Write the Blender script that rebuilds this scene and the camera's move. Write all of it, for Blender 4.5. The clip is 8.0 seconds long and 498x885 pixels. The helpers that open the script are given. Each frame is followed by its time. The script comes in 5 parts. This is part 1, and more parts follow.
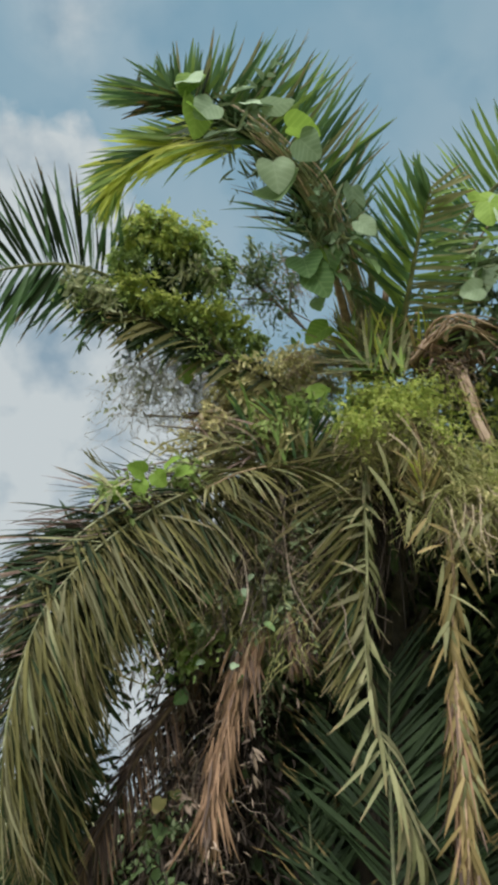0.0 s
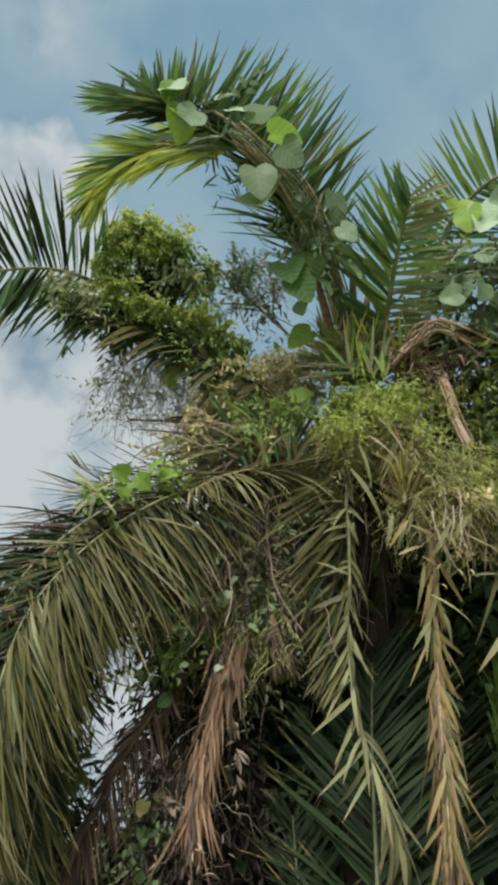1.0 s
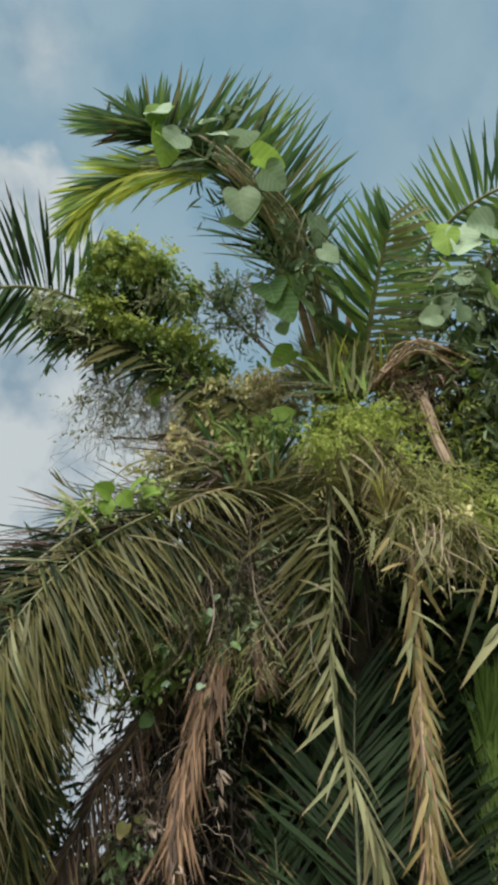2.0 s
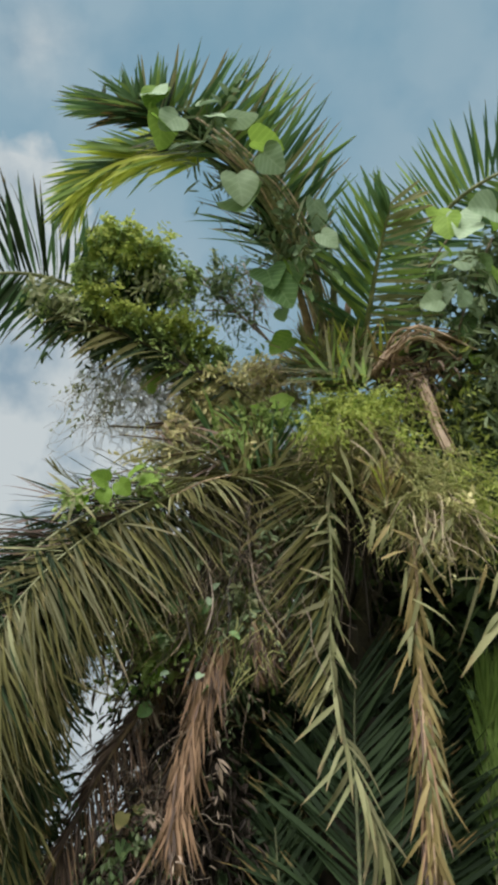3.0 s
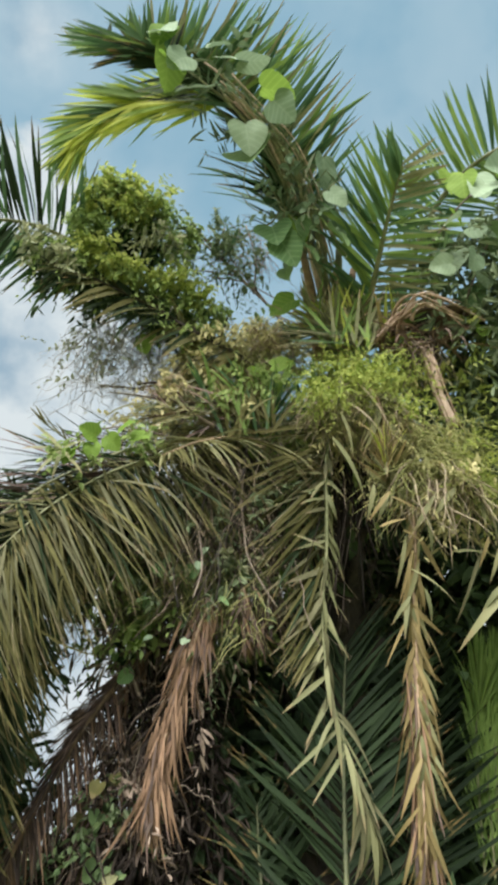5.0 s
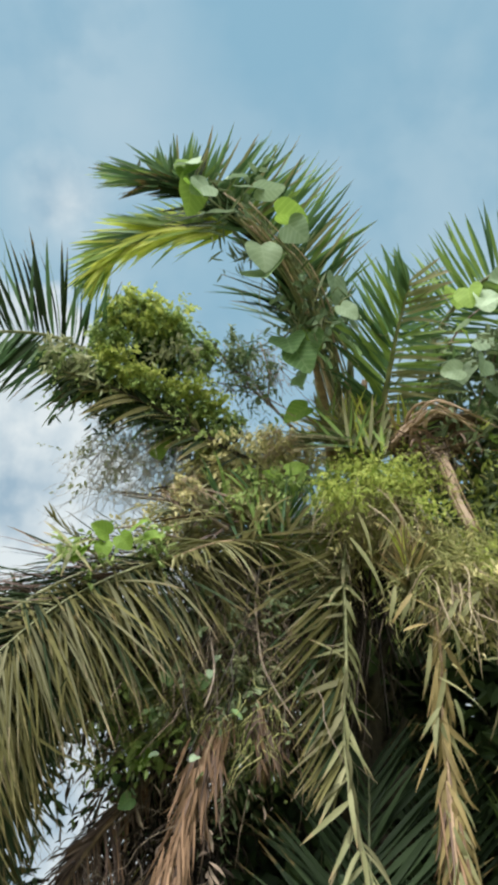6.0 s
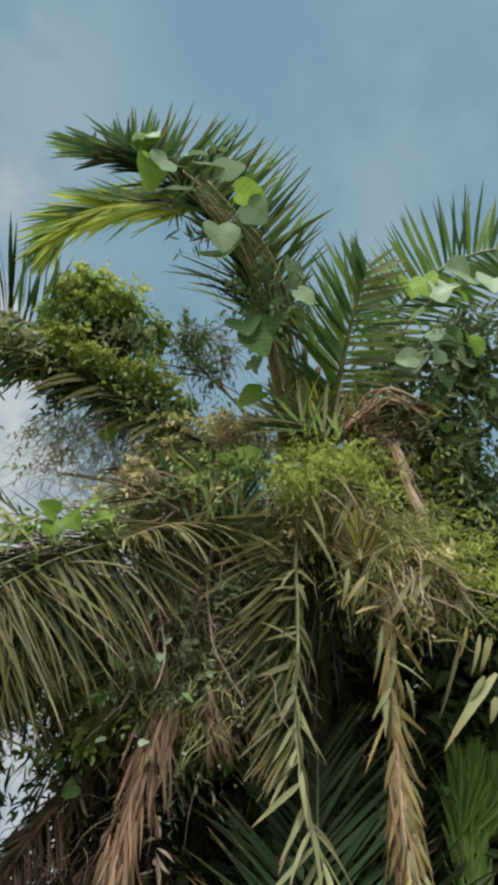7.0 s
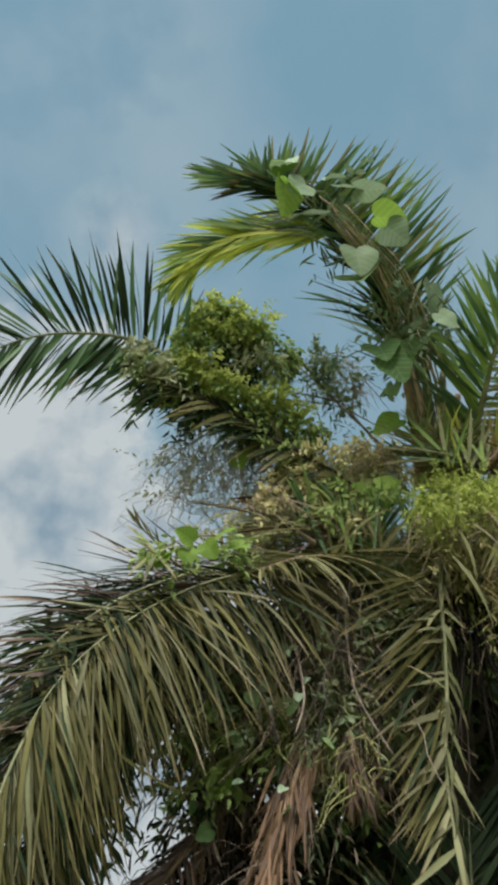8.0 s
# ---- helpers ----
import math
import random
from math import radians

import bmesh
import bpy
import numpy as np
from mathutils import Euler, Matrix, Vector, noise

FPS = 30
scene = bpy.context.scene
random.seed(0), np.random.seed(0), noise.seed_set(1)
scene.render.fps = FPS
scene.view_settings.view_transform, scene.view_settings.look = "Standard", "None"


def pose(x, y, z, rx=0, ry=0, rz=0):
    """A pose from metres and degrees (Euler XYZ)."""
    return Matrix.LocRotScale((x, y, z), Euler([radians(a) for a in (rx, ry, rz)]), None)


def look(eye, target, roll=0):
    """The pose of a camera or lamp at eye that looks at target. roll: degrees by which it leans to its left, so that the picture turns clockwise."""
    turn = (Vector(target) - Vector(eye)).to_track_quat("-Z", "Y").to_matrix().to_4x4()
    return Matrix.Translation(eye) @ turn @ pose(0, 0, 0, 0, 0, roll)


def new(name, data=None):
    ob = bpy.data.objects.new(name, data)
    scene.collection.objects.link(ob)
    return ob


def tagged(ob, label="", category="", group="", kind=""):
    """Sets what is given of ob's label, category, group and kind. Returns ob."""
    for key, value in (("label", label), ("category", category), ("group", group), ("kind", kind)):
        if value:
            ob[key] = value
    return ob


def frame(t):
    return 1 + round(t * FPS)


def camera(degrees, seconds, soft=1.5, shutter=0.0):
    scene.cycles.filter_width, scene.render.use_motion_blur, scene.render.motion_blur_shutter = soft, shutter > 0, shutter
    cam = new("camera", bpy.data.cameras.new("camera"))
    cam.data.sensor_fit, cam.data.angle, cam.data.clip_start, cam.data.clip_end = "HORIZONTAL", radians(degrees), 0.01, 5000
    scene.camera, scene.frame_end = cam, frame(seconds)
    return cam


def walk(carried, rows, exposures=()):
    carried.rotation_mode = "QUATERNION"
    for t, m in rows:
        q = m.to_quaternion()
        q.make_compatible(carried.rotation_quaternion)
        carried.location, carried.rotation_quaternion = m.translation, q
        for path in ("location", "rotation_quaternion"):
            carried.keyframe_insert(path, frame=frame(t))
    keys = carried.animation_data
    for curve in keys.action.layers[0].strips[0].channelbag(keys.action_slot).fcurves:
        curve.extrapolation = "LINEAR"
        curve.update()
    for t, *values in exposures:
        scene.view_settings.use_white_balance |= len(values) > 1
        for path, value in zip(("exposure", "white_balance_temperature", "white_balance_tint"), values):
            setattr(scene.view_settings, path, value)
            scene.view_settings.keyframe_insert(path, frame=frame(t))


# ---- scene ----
import functools

cam = camera(40.0, 8.0, soft=4.0, shutter=0.4)
PATH = [
    (0.0, (0.018, -0.053, 1.670), (-0.154, 3.452, 3.589), -0.03),
    (0.5, (0.017, -0.058, 1.659), (-0.018, 3.476, 3.533), -1.23),
    (1.0, (0.015, -0.068, 1.634), (-0.056, 3.421, 3.589), -0.92),
    (1.5, (0.013, -0.078, 1.609), (0.007, 3.371, 3.634), -1.23),
    (1.7, (0.013, -0.081, 1.602), (0.020, 3.328, 3.695), -1.41),
    (2.8, (0.006, -0.037, 1.599), (0.110, 3.465, 3.528), -2.06),
    (3.0, (0.003, -0.022, 1.599), (0.053, 3.427, 3.624), -1.92),
    (3.5, (0.000, 0.000, 1.600), (-0.009, 3.533, 3.475), -1.19),
    (4.0, (-0.014, 0.068, 1.569), (-0.027, 3.646, 3.357), -1.01),
    (4.2, (-0.024, 0.118, 1.546), (-0.023, 3.674, 3.377), 1.19),
    (5.3, (-0.059, 0.284, 1.458), (0.091, 3.610, 3.675), -0.63),
    (5.5, (-0.067, 0.317, 1.425), (-0.000, 3.517, 3.824), -0.04),
    (6.0, (-0.093, 0.419, 1.324), (-0.021, 3.374, 4.019), 0.67),
    (6.5, (-0.106, 0.474, 1.270), (0.025, 3.316, 4.081), 0.36),
    (7.0, (-0.170, 0.527, 1.292), (0.253, 3.463, 3.975), -2.60),
    (7.1, (-0.193, 0.547, 1.299), (-0.012, 3.465, 4.029), 0.77),
    (7.2, (-0.217, 0.567, 1.307), (-0.230, 3.452, 4.077), 3.25),
    (7.3, (-0.240, 0.586, 1.315), (-0.401, 3.438, 4.115), 5.17),
    (7.5, (-0.287, 0.626, 1.331), (-0.509, 3.460, 4.145), 6.00),
    (7.6, (-0.306, 0.642, 1.337), (-0.443, 3.522, 4.110), 5.13),
    (8.0, (-0.351, 0.679, 1.353), (-0.537, 3.504, 4.179), 6.28),
]
EXPOSURES = [(t, stops, 6340, 10) for t, stops in ((0.0, 0.68), (4.4, 0.68), (5.2, 1.13), (6.05, 1.11), (6.45, 0.64), (8.0, 0.63))]
walk(cam, [(t, look(eye, target, roll)) for t, eye, target, roll in PATH], EXPOSURES)

# ---- light ----
SUN_ELEVATION, SUN_AZIMUTH = 48.0, 200.0     # degrees; the azimuth runs clockwise from +y


def build_sky():
    world = bpy.data.worlds.new("sky")
    world.use_nodes = True
    scene.world = world
    nt = world.node_tree
    nt.nodes.clear()
    N, L = nt.nodes.new, nt.links.new
    sky = N("ShaderNodeTexSky")
    sky.sky_type = "NISHITA"
    sky.sun_disc = False
    sky.sun_elevation, sky.sun_rotation = radians(SUN_ELEVATION), radians(SUN_AZIMUTH)
    sky.air_density, sky.dust_density, sky.ozone_density = 1.0, 1.2, 1.0
    tone = N("ShaderNodeMix")
    tone.data_type = "RGBA"
    tone.inputs[0].default_value = 0.78
    tone.inputs[7].default_value = (1.75, 3.1, 3.75, 1.0)
    L(sky.outputs[0], tone.inputs[6])
    coord = N("ShaderNodeTexCoord")
    sep = N("ShaderNodeSeparateXYZ")
    L(coord.outputs["Generated"], sep.inputs[0])
    big = N("ShaderNodeTexNoise")
    big.inputs["Scale"].default_value, big.inputs["Detail"].default_value, big.inputs["Roughness"].default_value = 7.0, 8.0, 0.55
    L(coord.outputs["Generated"], big.inputs["Vector"])

    def math_node(op, a, b, c=None):
        n = N("ShaderNodeMath")
        n.operation = op
        for k, v in enumerate((a, b, c)):
            if v is None:
                continue
            if isinstance(v, (int, float)):
                n.inputs[k].default_value = v
            else:
                L(v, n.inputs[k])
        return n.outputs[0]

    def near(centre):
        d = N("ShaderNodeVectorMath")
        d.operation = "DISTANCE"
        L(coord.outputs["Generated"], d.inputs[0])
        d.inputs[1].default_value = centre
        return d.outputs["Value"]

    ragged = math_node("MULTIPLY_ADD", big.outputs[0], 1.5, -0.75)
    cumulus = math_node("ADD", math_node("MULTIPLY_ADD", near((-0.36, 0.62, 0.69)), -4.0, 1.28), ragged)
    bank = math_node("ADD", math_node("MULTIPLY_ADD", sep.outputs[0], -2.0, math_node("MULTIPLY_ADD", sep.outputs[2], -4.5, 3.22)), ragged)
    low = math_node("MULTIPLY_ADD", sep.outputs[2], -1.5, 0.79)
    # Unseen extra cloud behind the viewpoint, added to fill the front with light.
    behind = math_node("MULTIPLY_ADD", math_node("MINIMUM", sep.outputs[1], 0.2), -1.2, low)
    general = math_node("MULTIPLY_ADD", big.outputs[0], 1.3, behind)
    puff = math_node("ADD", math_node("MULTIPLY_ADD", near((-0.315, 0.73, 0.605)), -7.0, 1.42), ragged)
    cover = math_node("MAXIMUM", math_node("MAXIMUM", general, puff), math_node("MAXIMUM", cumulus, bank))
    haze = N("ShaderNodeTexNoise")
    haze.inputs["Scale"].default_value, haze.inputs["Detail"].default_value = 2.2, 5.0
    L(coord.outputs["Generated"], haze.inputs["Vector"])
    veil = N("ShaderNodeMapRange")
    veil.inputs[1].default_value, veil.inputs[2].default_value, veil.inputs[3].default_value, veil.inputs[4].default_value = 0.4, 0.75, 0.0, 0.45
    L(haze.outputs[0], veil.inputs[0])
    wisp = math_node("MULTIPLY", 1.7, math_node("MULTIPLY", math_node("MAXIMUM", math_node("MULTIPLY_ADD", near((-0.24, 0.47, 0.85)), -9.0, 1.0), 0.0), big.outputs[0]))
    ramp = N("ShaderNodeValToRGB")
    ramp.color_ramp.elements[0].position, ramp.color_ramp.elements[1].position = 0.52, 0.74
    L(cover, ramp.inputs[0])
    shade = N("ShaderNodeTexNoise")
    shade.inputs["Scale"].default_value, shade.inputs["Detail"].default_value = 9.0, 7.0
    L(coord.outputs["Generated"], shade.inputs["Vector"])
    shade_ramp = N("ShaderNodeValToRGB")
    shade_ramp.color_ramp.elements[0].position, shade_ramp.color_ramp.elements[1].position = 0.3, 0.52
    shade_ramp.color_ramp.elements[0].color = (2.05, 2.8, 3.35, 1)
    shade_ramp.color_ramp.elements[1].color = (4.35, 4.7, 4.75, 1)
    L(math_node("SUBTRACT", shade.outputs[0], math_node("MULTIPLY", math_node("MAXIMUM", math_node("MULTIPLY_ADD", near((-0.325, 0.765, 0.56)), -15.0, 1.0), 0.0), 0.2)), shade_ramp.inputs[0])
    mix = N("ShaderNodeMix")
    mix.data_type = "RGBA"
    L(math_node("MAXIMUM", math_node("MAXIMUM", ramp.outputs[0], veil.outputs[0]), wisp), mix.inputs[0])
    L(tone.outputs[2], mix.inputs[6])
    L(shade_ramp.outputs[0], mix.inputs[7])
    bg = N("ShaderNodeBackground")
    bg.inputs[1].default_value = 0.08
    L(mix.outputs[2], bg.inputs[0])
    out = N("ShaderNodeOutputWorld")
    L(bg.outputs[0], out.inputs[0])


build_sky()
sun_lamp = bpy.data.lights.new("sun", "SUN")
sun_lamp.energy, sun_lamp.angle, sun_lamp.color = 4.8, radians(45.0), (1.0, 0.96, 0.91)
sun = new("sun", sun_lamp)
_a, _e = radians(SUN_AZIMUTH), radians(SUN_ELEVATION)
sun.matrix_world = look((math.sin(_a) * math.cos(_e) * 30, math.cos(_a) * math.cos(_e) * 30, math.sin(_e) * 30), (0, 0, 0))


# ---- materials ----
def leaf_material(name, low, high, dry=(0.25, 0.16, 0.06), dry_at=1.2, rough=0.6, through_light=0.3, per_island=False, scale=1.0, veins=0.0):
    """Leaf tissue: each leaf takes its tone between low and high, mottled finely; tips past dry_at of the length turn dry."""
    m = bpy.data.materials.new(name)
    m.use_nodes = True
    nt = m.node_tree
    nt.nodes.clear()
    N, L = nt.nodes.new, nt.links.new
    tone = N("ShaderNodeValToRGB")
    tone.color_ramp.elements[0].color, tone.color_ramp.elements[1].color = (*low, 1), (*high, 1)
    if per_island:
        src = N("ShaderNodeNewGeometry").outputs["Random Per Island"]
    else:
        src = N("ShaderNodeObjectInfo").outputs["Random"]
    coord = N("ShaderNodeTexCoord")
    geo = N("ShaderNodeNewGeometry")
    mottle = N("ShaderNodeTexNoise")
    mottle.inputs["Scale"].default_value, mottle.inputs["Detail"].default_value = 26.0 * scale, 5.0
    L(geo.outputs["Position"], mottle.inputs["Vector"])
    add = N("ShaderNodeMath")
    add.operation = "MULTIPLY_ADD"
    L(mottle.outputs[0], add.inputs[0])
    add.inputs[1].default_value = 0.5
    L(src, add.inputs[2])
    sub = N("ShaderNodeMath")
    sub.operation = "SUBTRACT"
    L(add.outputs[0], sub.inputs[0])
    sub.inputs[1].default_value = 0.25
    L(sub.outputs[0], tone.inputs[0])
    colour = tone.outputs[0]
    if dry_at < 1.1:
        sep = N("ShaderNodeSeparateXYZ")
        L(coord.outputs["Object"], sep.inputs[0])
        wob = N("ShaderNodeMath")
        wob.operation = "MULTIPLY_ADD"
        L(mottle.outputs[0], wob.inputs[0])
        wob.inputs[1].default_value = 0.5
        L(sep.outputs[1], wob.inputs[2])
        dr = N("ShaderNodeMapRange")
        dr.inputs[1].default_value, dr.inputs[2].default_value = dry_at + 0.15, dry_at + 0.42
        L(wob.outputs[0], dr.inputs[0])
        mixc = N("ShaderNodeMix")
        mixc.data_type = "RGBA"
        L(dr.outputs[0], mixc.inputs[0])
        L(colour, mixc.inputs[6])
        mixc.inputs[7].default_value = (*dry, 1)
        colour = mixc.outputs[2]
    if veins > 0:
        leaf = N("ShaderNodeSeparateXYZ")
        L(coord.outputs["Object"], leaf.inputs[0])

        def step(op, a, b=None):
            n = N("ShaderNodeMath")
            n.operation = op
            for k, val in enumerate((a, b)):
                if isinstance(val, (int, float)):
                    n.inputs[k].default_value = val
                elif val is not None:
                    L(val, n.inputs[k])
            return n.outputs[0]

        across = step("ABSOLUTE", leaf.outputs[0])
        rib = step("POWER", step("ABSOLUTE", step("COSINE", step("MULTIPLY", step("SUBTRACT", leaf.outputs[1], step("MULTIPLY", across, 0.8)), 17.0))), 14.0)
        middle = step("LESS_THAN", across, 0.016)
        vein = N("ShaderNodeMix")
        vein.data_type = "RGBA"
        L(step("MULTIPLY", step("MAXIMUM", rib, middle), veins), vein.inputs[0])
        L(colour, vein.inputs[6])
        vein.inputs[7].default_value = (min(1, high[0] * 1.8), min(1, high[1] * 1.6), min(1, high[2] * 1.9), 1)
        colour = vein.outputs[2]
    bsdf = N("ShaderNodeBsdfPrincipled")
    L(colour, bsdf.inputs["Base Color"])
    bsdf.inputs["Roughness"].default_value = rough
    bsdf.inputs["Specular IOR Level"].default_value = 0.22
    fine = N("ShaderNodeTexNoise")
    fine.inputs["Scale"].default_value, fine.inputs["Detail"].default_value = 90.0 * scale, 3.0
    L(geo.outputs["Position"], fine.inputs["Vector"])
    bump = N("ShaderNodeBump")
    bump.inputs["Strength"].default_value, bump.inputs["Distance"].default_value = 0.35, 0.004
    L(fine.outputs[0], bump.inputs["Height"])
    L(bump.outputs[0], bsdf.inputs["Normal"])
    out = N("ShaderNodeOutputMaterial")
    if through_light > 0:
        tr = N("ShaderNodeBsdfTranslucent")
        L(colour, tr.inputs[0])
        ms = N("ShaderNodeMixShader")
        ms.inputs[0].default_value = through_light
        L(bsdf.outputs[0], ms.inputs[1])
        L(tr.outputs[0], ms.inputs[2])
        L(ms.outputs[0], out.inputs[0])
    else:
        L(bsdf.outputs[0], out.inputs[0])
    return m


def rough_material(name, low, high, scale=12.0, rough=0.9, relief=0.02, stretch=(1, 1, 1)):
    m = bpy.data.materials.new(name)
    m.use_nodes = True
    nt = m.node_tree
    N, L = nt.nodes.new, nt.links.new
    bsdf = nt.nodes["Principled BSDF"]
    coord = N("ShaderNodeNewGeometry")
    mp = N("ShaderNodeMapping")
    mp.inputs["Scale"].default_value = stretch
    L(coord.outputs["Position"], mp.inputs[0])
    big = N("ShaderNodeTexNoise")
    big.inputs["Scale"].default_value, big.inputs["Detail"].default_value = scale, 8.0
    L(mp.outputs[0], big.inputs["Vector"])
    ramp = N("ShaderNodeValToRGB")
    ramp.color_ramp.elements[0].position, ramp.color_ramp.elements[1].position = 0.3, 0.7
    ramp.color_ramp.elements[0].color, ramp.color_ramp.elements[1].color = (*low, 1), (*high, 1)
    L(big.outputs[0], ramp.inputs[0])
    L(ramp.outputs[0], bsdf.inputs["Base Color"])
    bsdf.inputs["Roughness"].default_value = rough
    bump = N("ShaderNodeBump")
    bump.inputs["Strength"].default_value, bump.inputs["Distance"].default_value = 0.7, relief
    L(big.outputs[0], bump.inputs["Height"])
    L(bump.outputs[0], bsdf.inputs["Normal"])
    return m


M_GREEN = leaf_material("palm_green", (0.048, 0.101, 0.041), (0.132, 0.226, 0.094), dry_at=0.97, through_light=0.4, rough=0.48)
# Palm green darkened so that shaded fronds carry their shade in the colour.
M_DARK = leaf_material("palm_shade_green", (0.0105, 0.021, 0.0075), (0.026, 0.046, 0.016), dry_at=0.9, rough=0.75)
M_FRESH = leaf_material("palm_fresh_green", (0.130, 0.210, 0.052), (0.270, 0.380, 0.103), through_light=0.4)
M_YELLOW = leaf_material("palm_yellow_green", (0.420, 0.490, 0.069), (0.660, 0.690, 0.161), through_light=0.6)
M_OLIVE = leaf_material("palm_olive", (0.066, 0.064, 0.021), (0.146, 0.138, 0.048), dry_at=0.85, dry=(0.26, 0.21, 0.10), through_light=0.35, rough=0.75)
M_SAGE = leaf_material("palm_sage", (0.155, 0.167, 0.078), (0.287, 0.282, 0.144), dry=(0.3, 0.22, 0.12), dry_at=0.8)
M_GREYED = leaf_material("palm_greyed", (0.092, 0.092, 0.044), (0.166, 0.161, 0.086), dry=(0.27, 0.21, 0.13), dry_at=0.8, rough=0.75)
M_GOLD = leaf_material("palm_gold", (0.165, 0.130, 0.054), (0.315, 0.248, 0.108), dry=(0.33, 0.235, 0.11), dry_at=0.75)
M_RUST = leaf_material("palm_rust", (0.15, 0.095, 0.06), (0.30, 0.19, 0.118), rough=0.8, through_light=0.15)
M_BROWN = leaf_material("palm_brown", (0.063, 0.046, 0.039), (0.198, 0.138, 0.109), rough=0.85, through_light=0.1)
M_STRAW = leaf_material("straw", (0.270, 0.220, 0.149), (0.540, 0.450, 0.322), rough=0.8, through_light=0.3, per_island=True)
M_RACHIS = rough_material("rachis", (0.10, 0.12, 0.05), (0.24, 0.24, 0.12), 20, 0.6, 0.004)
M_STEM = rough_material("vine_stem", (0.17, 0.175, 0.085), (0.33, 0.32, 0.18), 26, 0.7, 0.004)
M_RACHIS_DRY = rough_material("dry_rachis", (0.16, 0.11, 0.065), (0.40, 0.28, 0.18), 22, 0.8, 0.006)
M_STALK = rough_material("pale_stalk", (0.38, 0.27, 0.20), (0.60, 0.46, 0.36), 30, 0.8, 0.006, (1, 1, 0.25))
M_HOOD = rough_material("woody_sheath", (0.06, 0.036, 0.024), (0.20, 0.13, 0.085), 18, 0.85, 0.01)
# Bark darkened in colour to stand for shade under the crown.
M_BARK = rough_material("palm_bark", (0.014, 0.012, 0.009), (0.05, 0.039, 0.029), 14, 0.95, 0.03)
# Copy of the rachis colour with the crown's shade worked in.
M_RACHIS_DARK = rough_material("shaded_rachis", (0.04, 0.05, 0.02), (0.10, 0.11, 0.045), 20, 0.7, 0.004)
M_TWIG = rough_material("twig", (0.09, 0.07, 0.055), (0.25, 0.2, 0.15), 30, 0.9, 0.004)
M_THREAD = rough_material("pale_thread", (0.24, 0.225, 0.20), (0.48, 0.45, 0.41), 30, 0.9, 0.003)
M_HEART = leaf_material("heart_leaf", (0.090, 0.170, 0.057), (0.200, 0.300, 0.127), rough=0.65, through_light=0.3, scale=0.7, veins=0.2)
M_HEART_PALE = leaf_material("heart_leaf_pale", (0.168, 0.245, 0.142), (0.263, 0.347, 0.220), rough=0.65, through_light=0.25, scale=0.7, veins=0.2)
# Lit copy of heart_leaf: light on the leaf is in its colour.
M_HEART_LIT = leaf_material("heart_leaf_lit", (0.140, 0.250, 0.034), (0.250, 0.370, 0.069), rough=0.65, through_light=0.5, scale=0.7, veins=0.2)
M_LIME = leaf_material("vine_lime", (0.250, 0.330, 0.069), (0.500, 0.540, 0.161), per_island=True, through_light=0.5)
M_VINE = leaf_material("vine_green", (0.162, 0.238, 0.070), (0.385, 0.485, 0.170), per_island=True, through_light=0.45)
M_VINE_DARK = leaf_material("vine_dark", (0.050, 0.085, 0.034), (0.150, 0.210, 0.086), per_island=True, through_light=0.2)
M_TAWNY = leaf_material("vine_tawny", (0.385, 0.360, 0.160), (0.730, 0.670, 0.370), per_island=True, rough=0.7, through_light=0.45)
M_FIBRE = leaf_material("dry_fibre", (0.070, 0.053, 0.044), (0.340, 0.265, 0.201), per_island=True, rough=0.9, through_light=0.05)
# Thatch colour taken near black to paint the deep shade round the trunk.
M_THATCH = leaf_material("shade_dark_thatch", (0.010, 0.008, 0.006), (0.055, 0.042, 0.033), per_island=True, rough=0.9, through_light=0.05)
# Leaf green darkened to paint shade below and behind the growth.
M_SHADE = leaf_material("shade_toned_leaf", (0.025, 0.045, 0.021), (0.090, 0.140, 0.057), per_island=True, through_light=0.2)
M_MOSS = leaf_material("withered_tendril", (0.267, 0.285, 0.098), (0.533, 0.534, 0.240), per_island=True, rough=0.8, through_light=0.45)
M_GREY = leaf_material("vine_grey_green", (0.170, 0.200, 0.103), (0.460, 0.470, 0.299), per_island=True, rough=0.6, through_light=0.3)
M_GREEN_STUFF = leaf_material("dull_green_blades", (0.080, 0.115, 0.052), (0.190, 0.235, 0.127), per_island=True, through_light=0.3)
M_GRASS = leaf_material("grass", (0.160, 0.200, 0.092), (0.340, 0.360, 0.184), per_island=True)
M_SOIL = rough_material("soil", (0.15, 0.17, 0.08), (0.29, 0.29, 0.15), 3.0, 1.0, 0.03)


# ---- builders ----
def mesh_part(name, verts, faces, material, parent, label="", kind=""):
    me = bpy.data.meshes.new(name)
    me.from_pydata(verts, [], faces)
    me.polygons.foreach_set("use_smooth", [True] * len(me.polygons))
    me.materials.append(material)
    ob = new(name, me)
    ob.parent = parent
    return tagged(ob, label, kind=kind)


def spline(pts, n):
    """n + 1 points and tangents of a smooth curve through pts."""
    p = [Vector(q) for q in pts]
    p = [2 * p[0] - p[1]] + p + [2 * p[-1] - p[-2]]
    out = []
    m = len(p) - 3
    for i in range(n + 1):
        u = i / n * m
        k = min(int(u), m - 1)
        u -= k
        a, b, c, d = p[k:k + 4]
        pos = 0.5 * ((2 * b) + (c - a) * u + (2 * a - 5 * b + 4 * c - d) * u * u + (3 * b - a - 3 * c + d) * u ** 3)
        tan = 0.5 * ((c - a) + 2 * (2 * a - 5 * b + 4 * c - d) * u + 3 * (3 * b - a - 3 * c + d) * u * u)
        out.append((pos, tan.normalized()))
    return out


